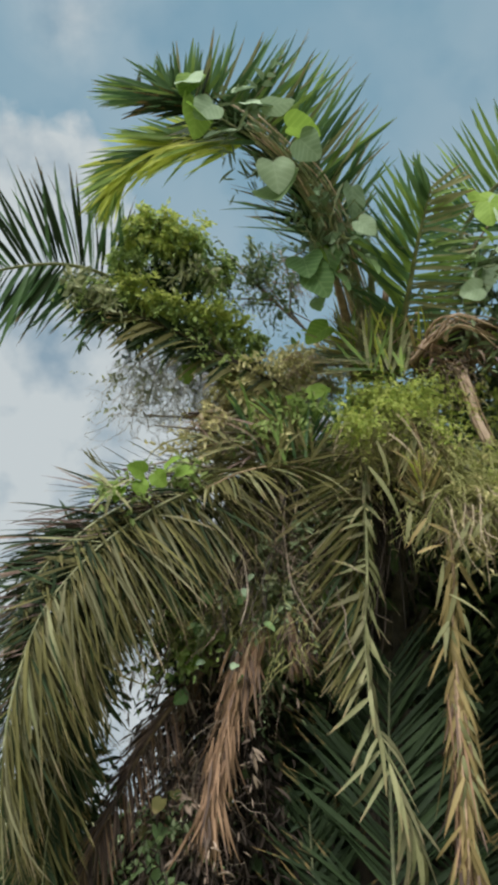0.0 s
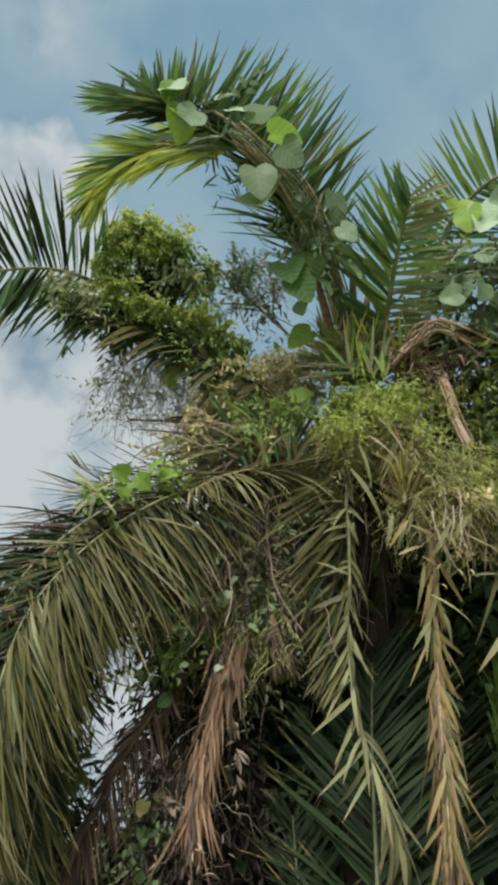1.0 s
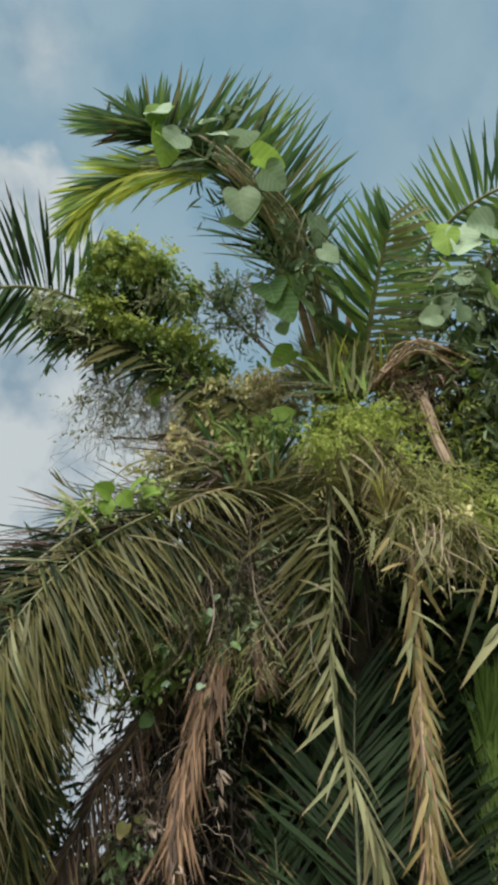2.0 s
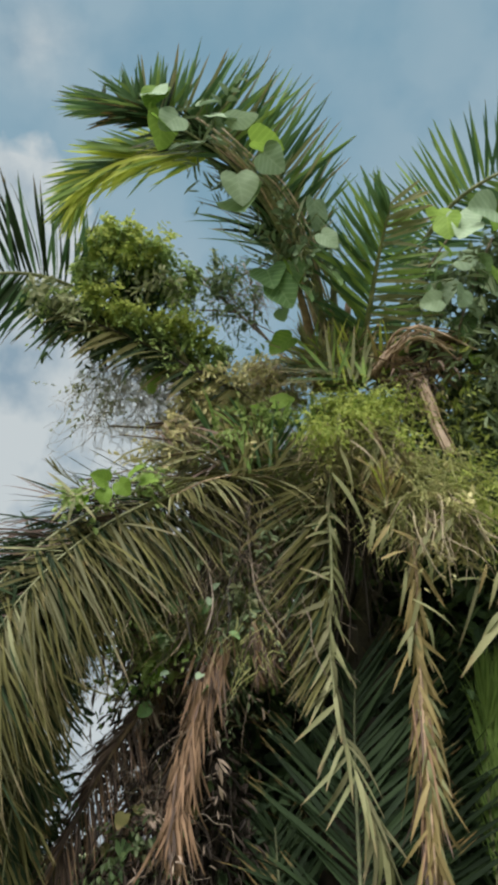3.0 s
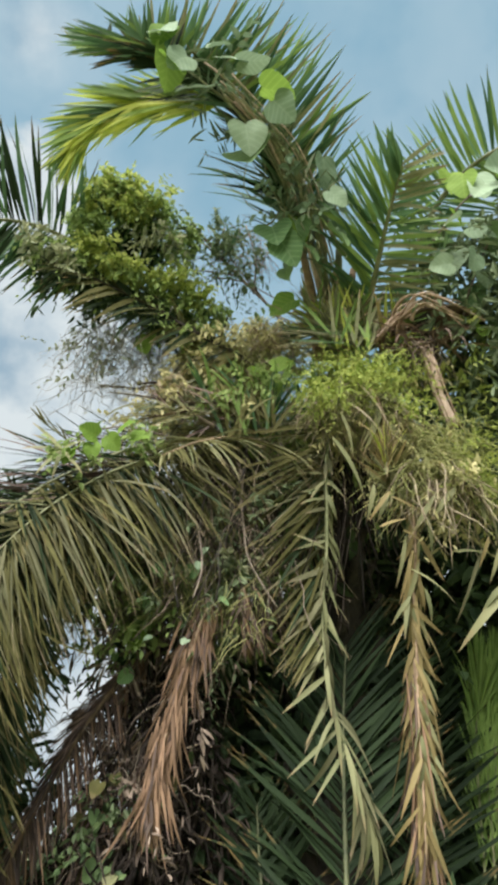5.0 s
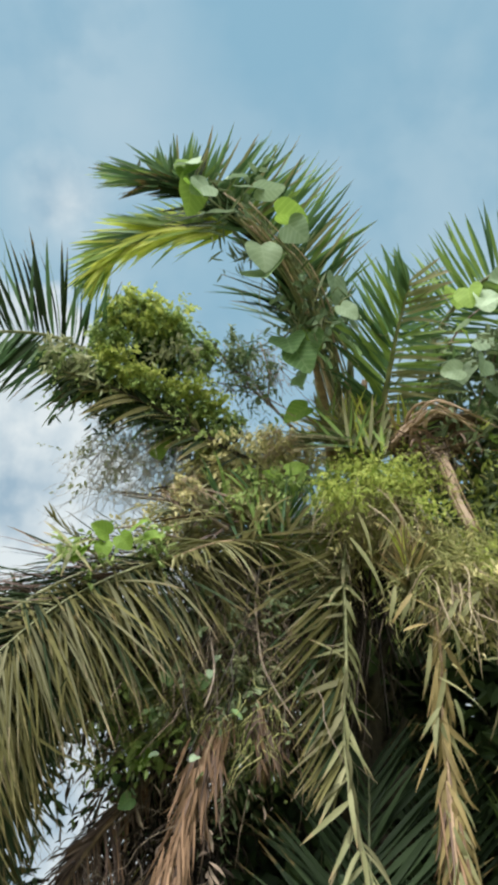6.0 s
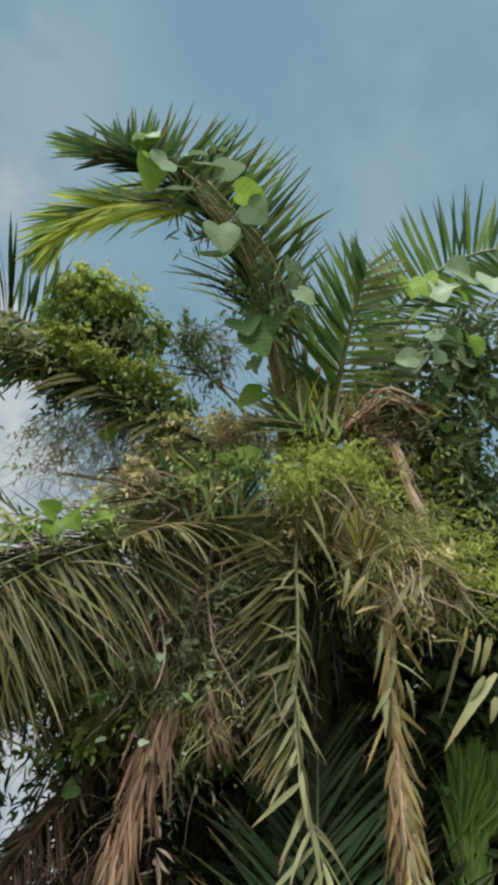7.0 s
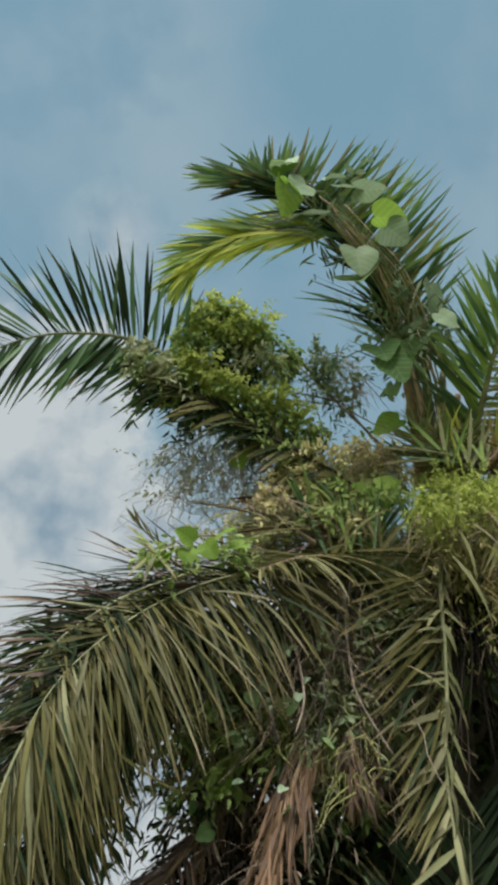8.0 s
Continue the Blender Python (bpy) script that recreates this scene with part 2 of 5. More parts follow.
def tube(verts, faces, path, r0, r1, sides=6, flat=1.0):
    """Adds a tapered tube along path, a list of (point, tangent), to verts and faces."""
    base = len(verts)
    ref = Vector((0, 0, 1)) if abs(path[0][1].z) < 0.9 else Vector((1, 0, 0))
    for i, (p, t) in enumerate(path):
        a = t.cross(ref).normalized()
        b = a.cross(t).normalized()
        ref = b if b.length > 0 else ref
        r = r0 + (r1 - r0) * i / (len(path) - 1)
        for k in range(sides):
            w = 2 * math.pi * k / sides
            verts.append(p + a * (r * math.cos(w)) + b * (r * flat * math.sin(w)))
    for i in range(len(path) - 1):
        for k in range(sides):
            q = base + i * sides
            faces.append((q + k, q + (k + 1) % sides, q + sides + (k + 1) % sides, q + sides + k))
    faces.append(tuple(base + k for k in reversed(range(sides))))
    faces.append(tuple(base + (len(path) - 1) * sides + k for k in range(sides)))


BENDS = (0.03, 0.12, 0.26, 0.45, 0.8)


@functools.lru_cache(None)
def leaflet_mesh(bend, twist, material_name):
    """A palm leaflet of unit length along +y, its midrib folded, bending towards -z."""
    verts, faces = [], []
    n = 7
    ang = 0.0
    y = z = 0.0
    for i in range(n + 1):
        s = i / n
        w = 0.5 * (0.35 + 0.65 * min(1, s * 4)) * (1 - s ** 2.6) ** 0.9 + 0.004
        fold = 0.35 * (1 - 0.6 * s)
        tw = twist * s
        c, d = math.cos(tw), math.sin(tw)
        for x, h in ((-w, fold * w), (0, 0), (w, fold * w)):
            verts.append((x * c - h * d * 0.05, y - z * 0, z + (h * c + x * d) * 0.055))
        ang = bend * 2.4 * (s + 0.5 / n) ** 1.3
        y += math.cos(ang) / n
        z -= math.sin(ang) / n
    for i in range(n):
        for k in range(2):
            a = i * 3 + k
            faces.append((a, a + 1, a + 4, a + 3))
    me = bpy.data.meshes.new("leaflet")
    me.from_pydata(verts, [], faces)
    me.polygons.foreach_set("use_smooth", [True] * len(me.polygons))
    me.materials.append(bpy.data.materials[material_name])
    return me


def place_leaf(parent, mesh, pos, way, up, width, length, name="leaflet"):
    y = way.normalized()
    x = y.cross(up)
    if x.length < 1e-4:
        x = y.cross(Vector((0.3, 0.8, 0.2)))
    x.normalize()
    z = x.cross(y)
    ob = new(name, mesh)
    m = Matrix((x * width, y * length, z * length)).transposed().to_4x4()
    m.translation = pos
    ob.parent = parent
    ob.matrix_basis = m
    return ob


def along(values, u):
    """The value at u (0 to 1) of an even row of values."""
    k = min(int(u * (len(values) - 1)), len(values) - 2) if len(values) > 1 else 0
    return values[0] if len(values) == 1 else values[k] + (values[k + 1] - values[k]) * (u * (len(values) - 1) - k)


def frond(palm, name, pts, face, mats, n=34, start=0.15, length=0.6, width=0.04, angles=((60, 30), (60, 30)), droop=(0.1, 0.1), sides=(1.0, 1.0),
          bends=(0, 1, 2), lift=(0.1, 0.1), wild=0.2, radius=(0.022, 0.005), rachis=None, seed=1, label="", grow=(0.6, 1, 1, 1, 0.75, 0.5), up_mix=0.4, jitter=6):
    """A feather leaf: a rachis through pts and n pairs of leaflets. face: where its upper side looks. On each of the two sides:
    mats; angles of the leaflets to the rachis from base to tip; droop: how far they sink; sides: their length."""
    rng = random.Random(seed)
    path = spline(pts, 30)
    verts, faces = [], []
    tube(verts, faces, path, *radius, 6, 0.8)
    stem = mesh_part(name, verts, faces, rachis or M_RACHIS, palm, label)
    face = Vector(face).normalized()
    down = Vector((0, 0, -1))
    fine = spline(pts, 200)
    for i in range(n):
        for k, side in enumerate((-1, 1)):
            if sides[k] <= 0 or rng.random() < 0.04:
                continue
            u = min(0.999, max(0.0, (i + 0.5 + rng.uniform(-0.45, 0.45)) / n))
            p, t = fine[min(200, int((start + (1 - start) * u) * 200))]
            nrm = (face - t * face.dot(t)).normalized()
            b = t.cross(nrm) * side
            a = radians(along(angles[k], u) + rng.gauss(0, jitter))
            way = t * math.cos(a) + b * math.sin(a) + nrm * (lift[k] + rng.gauss(0, wild)) + down * droop[k] * rng.uniform(0.6, 1.4)
            ln = length * sides[k] * along(grow[k] if isinstance(grow[0], tuple) else grow, u) * rng.uniform(0.78, 1.12)
            up = (nrm * (1 - up_mix) - down * up_mix + Vector((rng.gauss(0, .22), rng.gauss(0, .22), rng.gauss(0, .15))))
            mat = rng.choice(mats[k])
            me = leaflet_mesh(BENDS[rng.choice(bends)], rng.choice((-0.5, 0.0, 0.6)), mat.name)
            place_leaf(stem, me, p, way, up, (width[k] if isinstance(width, tuple) else width) * rng.uniform(0.75, 1.2), ln)
    return stem


def straps(palm, name, pts, count, mats, spread=0.09, length=(0.22, 0.48), width=(0.010, 0.019), loose=0.2, follow=0.5, seed=1, label=""):
    """A dead leaf: its rachis through pts hidden in limp straps that hang from it."""
    rng = random.Random(seed)
    verts, faces = [], []
    tube(verts, faces, spline(pts, 20), 0.018, 0.006, 6, 0.8)
    stem = mesh_part(name, verts, faces, M_RACHIS_DRY, palm, label)
    fine = spline(pts, 100)
    for k in range(count):
        p, t = fine[int(rng.random() ** 0.9 * 96)]
        off = Vector((rng.gauss(0, spread), rng.gauss(0, spread * 0.7), rng.gauss(0, 0.04)))
        way = t * follow + Vector((off.x * 1.2 + rng.gauss(0, loose), rng.gauss(0, loose * 0.7), -1 + follow))
        place_leaf(stem, leaflet_mesh(BENDS[rng.choice((0, 1, 2, 2, 3))], rng.choice((-0.5, 0.0, 0.6)), rng.choice(mats).name), p + off * 0.6, way,
                   Vector((rng.gauss(0, .6), -1, rng.gauss(0, .4))), rng.uniform(*width), rng.uniform(*length), "strap")
    return stem


def drape(palm, rows):
    """Single limp leaf straps: rows of place, direction, width, length and material."""
    for place, way, width, length, mat in rows:
        place_leaf(palm, leaflet_mesh(BENDS[2], 0.5, mat.name), Vector(place), Vector(way), Vector((0.2, -0.8, 0.5)), width, length, "strap")


@functools.lru_cache(None)
def heart_mesh(kind, material_name):
    """A heart-shaped leaf of unit size, its stalk end at the origin and its tip along +y, cupped and waved."""
    rng = random.Random(kind)
    ph, cup = rng.uniform(0, 6), rng.uniform(0.08, 0.35)
    outline = []
    for k in range(22):
        w = 2 * math.pi * k / 22
        off = min(w, 2 * math.pi - w)
        r = 0.5 * (1 - 0.42 * math.exp(-(off / 0.36) ** 2) + 0.32 * math.exp(-((math.pi - off) / 0.42) ** 2))
        outline.append((r * math.sin(w), 0.42 - r * math.cos(w)))

    def lifted(x, y):
        return (x, y, cup * abs(x) * 0.9 - 0.22 * max(0, y - 0.3) ** 2 + 0.035 * math.sin(9 * y + ph) * abs(x) * 2)

    verts = [lifted(0, 0.1), lifted(0, 0.45), lifted(0, 0.8)]
    inner = []
    for x, y in outline:
        inner.append(len(verts))
        verts.append(lifted(x * 0.55, 0.42 + (y - 0.42) * 0.55))
    outer = []
    for x, y in outline:
        outer.append(len(verts))
        verts.append(lifted(x, y))
    faces = []
    for k in range(22):
        j = (k + 1) % 22
        faces.append((inner[k], inner[j], outer[j], outer[k]))
        faces.append((1, inner[j], inner[k]))
    me = bpy.data.meshes.new("leaf")
    me.from_pydata(verts, [], faces)
    me.polygons.foreach_set("use_smooth", [True] * len(me.polygons))
    me.materials.append(bpy.data.materials[material_name])
    return me


def heart_leaf(vine, pos, way, up, size, mat, kind=1):
    return place_leaf(vine, heart_mesh(kind % 6, mat.name), Vector(pos), Vector(way), Vector(up), size, size, "leaf")


def stems(name, vine, paths, r, mat, label="", kind="", sides=5, steps=14):
    verts, faces = [], []
    for pts in paths:
        tube(verts, faces, spline(pts, steps), r, r * 0.5, sides)
    return mesh_part(name, verts, faces, mat, vine, label, kind)


def leaf_cloud(name, vine, blobs, size, mat, label="", seed=1, shell=0.3, hang=0.3, slim=0.5, reach=3.0, per_shoot=9):
    """Leafy shoots that start inside the blobs, each (centre, radii, leaves), and carry small folded leaves in turn: one mesh."""
    rng = np.random.default_rng(seed)
    V, F = [], []
    count = 0

    def unit(v):
        return v / (np.linalg.norm(v, axis=1)[:, None] + 1e-9)

    for centre, radii, leaves in blobs:
        shoots = max(3, leaves // per_shoot)
        v = unit(rng.normal(size=(shoots, 3)))
        r = (shell + (1 - shell) * rng.random((shoots, 1)) ** 0.6) * (1 + 0.3 * np.sin(v[:, :1] * 5 + centre[0] * 9) * np.cos(v[:, 2:] * 4 + centre[2] * 5))
        root = np.array(centre) + v * r * np.array(radii) * 0.9
        out = unit(v * 0.9 + rng.normal(size=(shoots, 3)) * 0.8 + np.array([0, 0, 0.15]))
        length = size * reach * rng.uniform(0.5, 1.5, (shoots, 1))
        k = shoots * per_shoot
        u = np.tile((np.arange(per_shoot) + 0.5) / per_shoot, shoots)[:, None] + rng.normal(size=(k, 1)) * 0.04
        at = np.repeat(np.arange(shoots), per_shoot)
        sag = np.zeros((k, 3))
        sag[:, 2] = -(u[:, 0] ** 2) * hang * length[at, 0]
        pos = root[at] + out[at] * length[at] * u + sag
        side = unit(np.cross(out, rng.normal(size=(shoots, 3))))[at] * np.where(np.arange(k) % 2, 1, -1)[:, None]
        way = unit(side * 0.9 + out[at] * 0.6 + rng.normal(size=(k, 3)) * 0.35 + np.array([0, 0, -hang * 0.7]))
        up = unit(rng.normal(size=(k, 3)) * 0.45 + v[at] * 0.5 + np.array([0, -0.1, 0.8]))
        x = unit(np.cross(way, up))
        z = np.cross(x, way)
        s = size * rng.uniform(0.55, 1.25, (k, 1)) * (1.1 - 0.5 * u)
        pts = np.stack([pos, pos + way * s * .35 + x * s * slim * .5 + z * s * slim * .22, pos + way * s * .7 + x * s * slim * .4 + z * s * slim * .1,
                        pos + way * s - z * s * .12, pos + way * s * .7 - x * s * slim * .4 + z * s * slim * .1, pos + way * s * .35 - x * s * slim * .5 + z * s * slim * .22], 1)
        V.append(pts.reshape(-1, 3))
        base = count + np.arange(k)[:, None] * 6
        F.append(np.concatenate([base + np.array([0, 1, 2, 3]), base + np.array([0, 3, 4, 5])], 0))
        count += 6 * k
    me = bpy.data.meshes.new(name)
    me.from_pydata(np.concatenate(V).tolist(), [], np.concatenate(F).tolist())
    me.materials.append(mat)
    ob = new(name, me)
    ob.parent = vine
    return tagged(ob, label, kind="stuff")


def tangle(name, vine, origin, spread, count, length, mat, seed=1, width=0.006, curl=0.9, label=""):
    """Curling dry tendrils round origin: one mesh of thin tubes."""
    rng = random.Random(seed)
    verts, faces = [], []
    for _ in range(count):
        p = Vector(origin) + Vector([rng.uniform(-1, 1) * spread[k] for k in range(3)])
        ln = length * rng.uniform(0.4, 1.3)
        way = Vector((rng.gauss(0, 1), rng.gauss(0, .6), rng.gauss(-0.3, 1))).normalized()
        pts = [p]
        for _k in range(6):
            way = (way + Vector((rng.gauss(0, curl), rng.gauss(0, curl * .6), rng.gauss(0, curl)))).normalized()
            pts.append(pts[-1] + way * ln / 6)
        tube(verts, faces, spline(pts, 18), width * rng.uniform(.5, 1.4), width * 0.4, 4)
    return mesh_part(name, verts, faces, mat, vine, label, "stuff")


def strands(name, vine, origin, spread, count, length, mat, seed=1, width=0.006, sway=0.25, sides=3, label="", lean=(0, 0, 0), steps=7):
    """Hanging threads that start inside a box round origin: one mesh of thin tubes."""
    rng = random.Random(seed)
    verts, faces = [], []
    for _ in range(count):
        p = Vector(origin) + Vector([rng.uniform(-1, 1) * spread[k] for k in range(3)])
        ln = length * rng.uniform(0.3, 1.2)
        pts = [p.copy()]
        drift = Vector((rng.gauss(0, sway), rng.gauss(0, sway), -1)) + Vector(lean)
        for _k in range(4):
            drift += Vector((rng.gauss(0, sway), rng.gauss(0, sway), -0.25))
            pts.append(pts[-1] + drift.normalized() * ln / 4)
        tube(verts, faces, spline(pts, steps), width * rng.uniform(.6, 1.4), width * 0.3, sides)
    return mesh_part(name, verts, faces, mat, vine, label, "stuff")


def thing(name, label, category, group="", kind=""):
    return tagged(new(name), label, category, group, kind)


# ---- ground ----
def build_ground():
    verts, faces = [], []
    radii = [0, 1, 2, 3, 4.5, 6, 8, 11, 15, 22, 35, 60, 120, 400, 1500]
    for i, r in enumerate(radii):
        for k in range(36):
            w = 2 * math.pi * k / 36
            x, y = r * math.cos(w), r * math.sin(w) + 3
            h = 0.06 * noise.noise((x * 0.5, y * 0.5, 0)) + (0.0 if r < 30 else 0.4 * noise.noise((x * 0.02, y * 0.02, 3)))
            verts.append((x, y, h))
    for i in range(len(radii) - 1):
        for k in range(36):
            a, b = i * 36 + k, i * 36 + (k + 1) % 36
            faces.append((a, b, b + 36, a + 36))
    g = mesh_part("ground", verts, faces, M_SOIL, None)
    tagged(g, "weedy grass and soil ground under the palm", "ground", kind="structure")


build_ground()


def build_grass():
    rng = np.random.default_rng(12)
    k = 22000
    r = 9.0 * np.sqrt(rng.random(k)) * (0.35 + 0.65 * rng.random(k))
    w = rng.random(k) * 2 * np.pi
    x, y = r * np.cos(w), 3 + r * np.sin(w)
    keep = np.hypot(x, y - 0.3) > 0.5
    x, y = x[keep], y[keep]
    k = len(x)
    h = rng.uniform(0.06, 0.28, k) * (1 + 0.8 * (np.hypot(x - 0.6, y - 4.6) < 1.6))
    turn, lean = rng.random(k) * 2 * np.pi, rng.uniform(0.1, 0.6, k) * h
    cx, sx = np.cos(turn), np.sin(turn)
    wd = 0.005 + 0.006 * rng.random(k)
    z0 = np.full(k, -0.05)
    pts = np.stack([np.stack([x - sx * wd, y + cx * wd, z0], 1), np.stack([x + sx * wd, y - cx * wd, z0], 1),
                    np.stack([x + cx * lean * .4 + sx * wd * .7, y + sx * lean * .4 - cx * wd * .7, h * .6], 1),
                    np.stack([x + cx * lean * .4 - sx * wd * .7, y + sx * lean * .4 + cx * wd * .7, h * .6], 1),
                    np.stack([x + cx * lean, y + sx * lean, h], 1)], 1).reshape(-1, 3)
    base = np.arange(k) * 5
    faces = np.stack([base, base + 1, base + 2, base + 3], 1).tolist() + np.stack([base + 3, base + 2, base + 4], 1).tolist()
    g = mesh_part("grass", pts.tolist(), faces, M_GRASS, None, "weedy green grass on the ground", "stuff")
    tagged(g, category="grass")


build_grass()

# ---- the palm ----
palm = thing("oil_palm", "shaggy oil palm with green, golden and dead fronds", "palm tree")
BASE = Vector((0.66, 4.95, 0))
CROWN = Vector((0.83, 4.23, 4.51))


def build_trunk():
    rng = random.Random(3)
    verts, faces = [], []
    path = spline([(BASE.x, BASE.y, -0.1), (BASE.x, BASE.y, 1.4), (BASE.x + .02, BASE.y, 2.8), (CROWN.x - .1, CROWN.y + .5, CROWN.z - 0.7), (CROWN.x, CROWN.y + 0.3, CROWN.z + 0.05)], 24)
    tube(verts, faces, path, 0.30, 0.2, 14)
    trunk = mesh_part("trunk", verts, faces, M_BARK, palm, "rough palm trunk, bark toned dark as shade")
    for k in range(90):
        z = 0.25 + k * 0.042
        w = k * 2.4
        r = 0.24
        p = Vector((BASE.x + r * math.cos(w), BASE.y + r * math.sin(w), z))
        o = Vector((math.cos(w), math.sin(w), 0))
        v, f = [], []
        tip = p + o * rng.uniform(0.10, 0.22) + Vector((0, 0, rng.uniform(0.10, 0.28)))
        tube(v, f, spline([p - o * 0.1, p + o * 0.08 + Vector((0, 0, 0.05)), tip], 4), 0.07, 0.04, 6, 0.5)
        mesh_part("leaf_base", v, f, M_BARK, trunk)


build_trunk()
G, D, FR, Y, O, GO, RU, BR, SA, GR = [M_GREEN], [M_DARK], [M_FRESH], [M_YELLOW], [M_OLIVE], [M_GOLD], [M_RUST], [M_BROWN], [M_SAGE], [M_GREYED]


def petiole(name, pts, r0, r1, mat, label="", flat=0.55):
    v, f = [], []
    tube(v, f, spline(pts, 10), r0, r1, 8, flat)
    return mesh_part(name, v, f, mat, palm, label)


# high arching frond, its tip and its yellow end
frond(palm, "frond", [(0.68, 3.90, 4.58), (0.58, 3.75, 4.82), (0.47, 3.50, 5.00), (0.35, 3.25, 5.16), (0.22, 3.05, 5.28), (0.05, 2.90, 5.40), (-0.12, 2.72, 5.42), (-0.30, 2.60, 5.44), (-0.47, 2.52, 5.41), (-0.61, 2.52, 5.45)],
      (-0.15, -0.72, -0.66), (G + D + D, G + G + G + FR + SA), n=150, start=0.2, length=0.62, width=(0.026, 0.028), angles=((30, 26, 20, 16, 14, 12, 10), (44, 60, 74, 84, 96, 104, 96, 40)), droop=(0.0, -0.04),
      seed=11, radius=(0.04, 0.008), grow=((0.6, 0.7, 0.7, 0.7, 0.7, 0.6, 0.5), (0.7, 0.95, 1.05, 1.05, 0.95, 0.75, 0.5, 0.4)), bends=(0, 0, 1), wild=0.14, label="green arching frond wrapped in vine", up_mix=0.0, jitter=8)
frond(palm, "frond", [(0.45, 3.45, 4.83), (0.39, 3.35, 5.06), (0.31, 3.22, 5.21)], (0.0, -0.8, -0.5), (D + G + G, D), n=16, start=0.0, length=0.62, width=0.042,
      angles=((52, 46), (30, 20)), droop=(0.02, 0.0), sides=(1.0, 0.0), seed=48, radius=(0.008, 0.004), bends=(0, 0, 1), wild=0.1, grow=(0.8, 1, 1), label="stiff dark leaflets low on the arching frond")
frond(palm, "frond", [(-0.42, 2.54, 5.43), (-0.54, 2.52, 5.45), (-0.64, 2.52, 5.46), (-0.75, 2.54, 5.51)], (0.0, -0.8, -0.5), (G + FR + G, G + FR), n=26, start=0.0, length=0.46, width=0.03,
      angles=((10, 7, 4), (12, 8, 4)), droop=(0.02, 0.0), seed=32, radius=(0.012, 0.004), bends=(0, 0, 1), wild=0.1, grow=(0.8, 1, 1, 0.9), label="bundled tip of the arching frond", up_mix=0.0)
frond(palm, "frond", [(-0.38, 2.50, 5.34), (-0.56, 2.50, 5.43), (-0.79, 2.52, 5.53)], (0.0, -0.8, -0.5), (D, D + G), n=11, start=0.0, length=0.25, width=0.03,
      angles=((30, 20), (84, 70)), droop=(0.0, -0.1), sides=(0.0, 1.0), seed=45, radius=(0.006, 0.003), bends=(0, 1), wild=0.15, grow=(1.1, 1, 0.7))
frond(palm, "frond", [(-0.04, 2.84, 5.41), (-0.22, 2.78, 5.52), (-0.40, 2.72, 5.55)], (0.0, -0.8, -0.5), (D, D + G), n=9, start=0.0, length=0.45, width=0.03,
      angles=((46, 34), (30, 20)), droop=(0.05, 0.0), sides=(1.0, 0.0), seed=46, radius=(0.006, 0.003), bends=(0, 0), wild=0.1)
frond(palm, "frond", [(-0.08, 2.80, 5.39), (-0.40, 2.85, 5.50), (-0.69, 2.92, 5.52), (-0.91, 3.00, 5.46), (-1.03, 3.08, 5.36)], (-0.1, -0.8, -0.5), (Y + Y + FR + Y, Y + FR + FR + G), n=120, start=0.0, length=0.44,
      width=0.028, angles=((24, 20, 12), (20, 15, 10)), droop=(0.06, 0.0), seed=31, radius=(0.012, 0.004), bends=(0, 1, 1), wild=0.14, grow=(1, 1.1, 1, 0.7), up_mix=0.0, label="yellow-green frond end hanging over")
# upright frond of the crown
frond(palm, "frond", [(0.84, 3.84, 4.44), (0.89, 3.54, 4.66), (0.93, 3.22, 4.86), (0.98, 2.90, 5.02)], (-0.05, -0.85, -0.5), (G + G + FR, FR + G + SA), n=64, start=0.08, length=0.54, width=(0.036, 0.028),
      angles=((52, 48, 42, 28), (78, 76, 70, 46)), up_mix=0.25, droop=(0.0, 0.12), seed=12, radius=(0.028, 0.006), bends=(0, 1, 2), grow=((0.75, 1, 1, 0.85, 0.5), (0.75, 0.9, 0.85, 0.7, 0.45)), label="fresh green upright frond", wild=0.17, jitter=8)
frond(palm, "frond", [(1.15, 3.99, 4.73), (1.25, 3.66, 5.08), (1.40, 3.37, 5.31), (1.61, 3.11, 5.38), (1.89, 2.90, 5.35), (2.15, 2.78, 5.16)], (0.1, -0.8, -0.5), (G + FR + FR, G + FR), up_mix=0.1, n=70, start=0.2, length=0.50,
      width=0.03, angles=((75, 80, 60), (65, 55, 35)), droop=(-0.1, 0.1), seed=13, radius=(0.028, 0.006), bends=(0, 1), wild=0.15)
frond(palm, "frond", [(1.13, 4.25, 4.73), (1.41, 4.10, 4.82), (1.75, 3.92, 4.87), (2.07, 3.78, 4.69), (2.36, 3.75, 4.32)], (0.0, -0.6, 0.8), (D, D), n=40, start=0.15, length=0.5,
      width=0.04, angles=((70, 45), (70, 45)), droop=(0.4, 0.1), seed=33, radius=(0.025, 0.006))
# young spears and small leaves in the heart of the crown
frond(palm, "frond", [(0.78, 3.88, 4.23), (0.75, 3.73, 4.35), (0.76, 3.59, 4.50)], (0, -0.9, 0.4), (Y + O + FR, O + FR), n=16, start=0.0, length=0.33, width=0.026, angles=((55, 20), (50, 15)),
      droop=(0, 0), seed=34, bends=(0, 1, 2), radius=(0.02, 0.006), wild=0.35)
frond(palm, "frond", [(0.92, 3.80, 4.21), (0.65, 3.71, 4.32), (0.39, 3.68, 4.33)], (0.1, -0.5, 0.85), (SA + G, SA + G), n=26, start=0.1, length=0.42, width=0.024, angles=((40, 20), (35, 15)),
      droop=(0.1, 0.05), seed=35, bends=(0, 1), radius=(0.012, 0.004), wild=0.2)
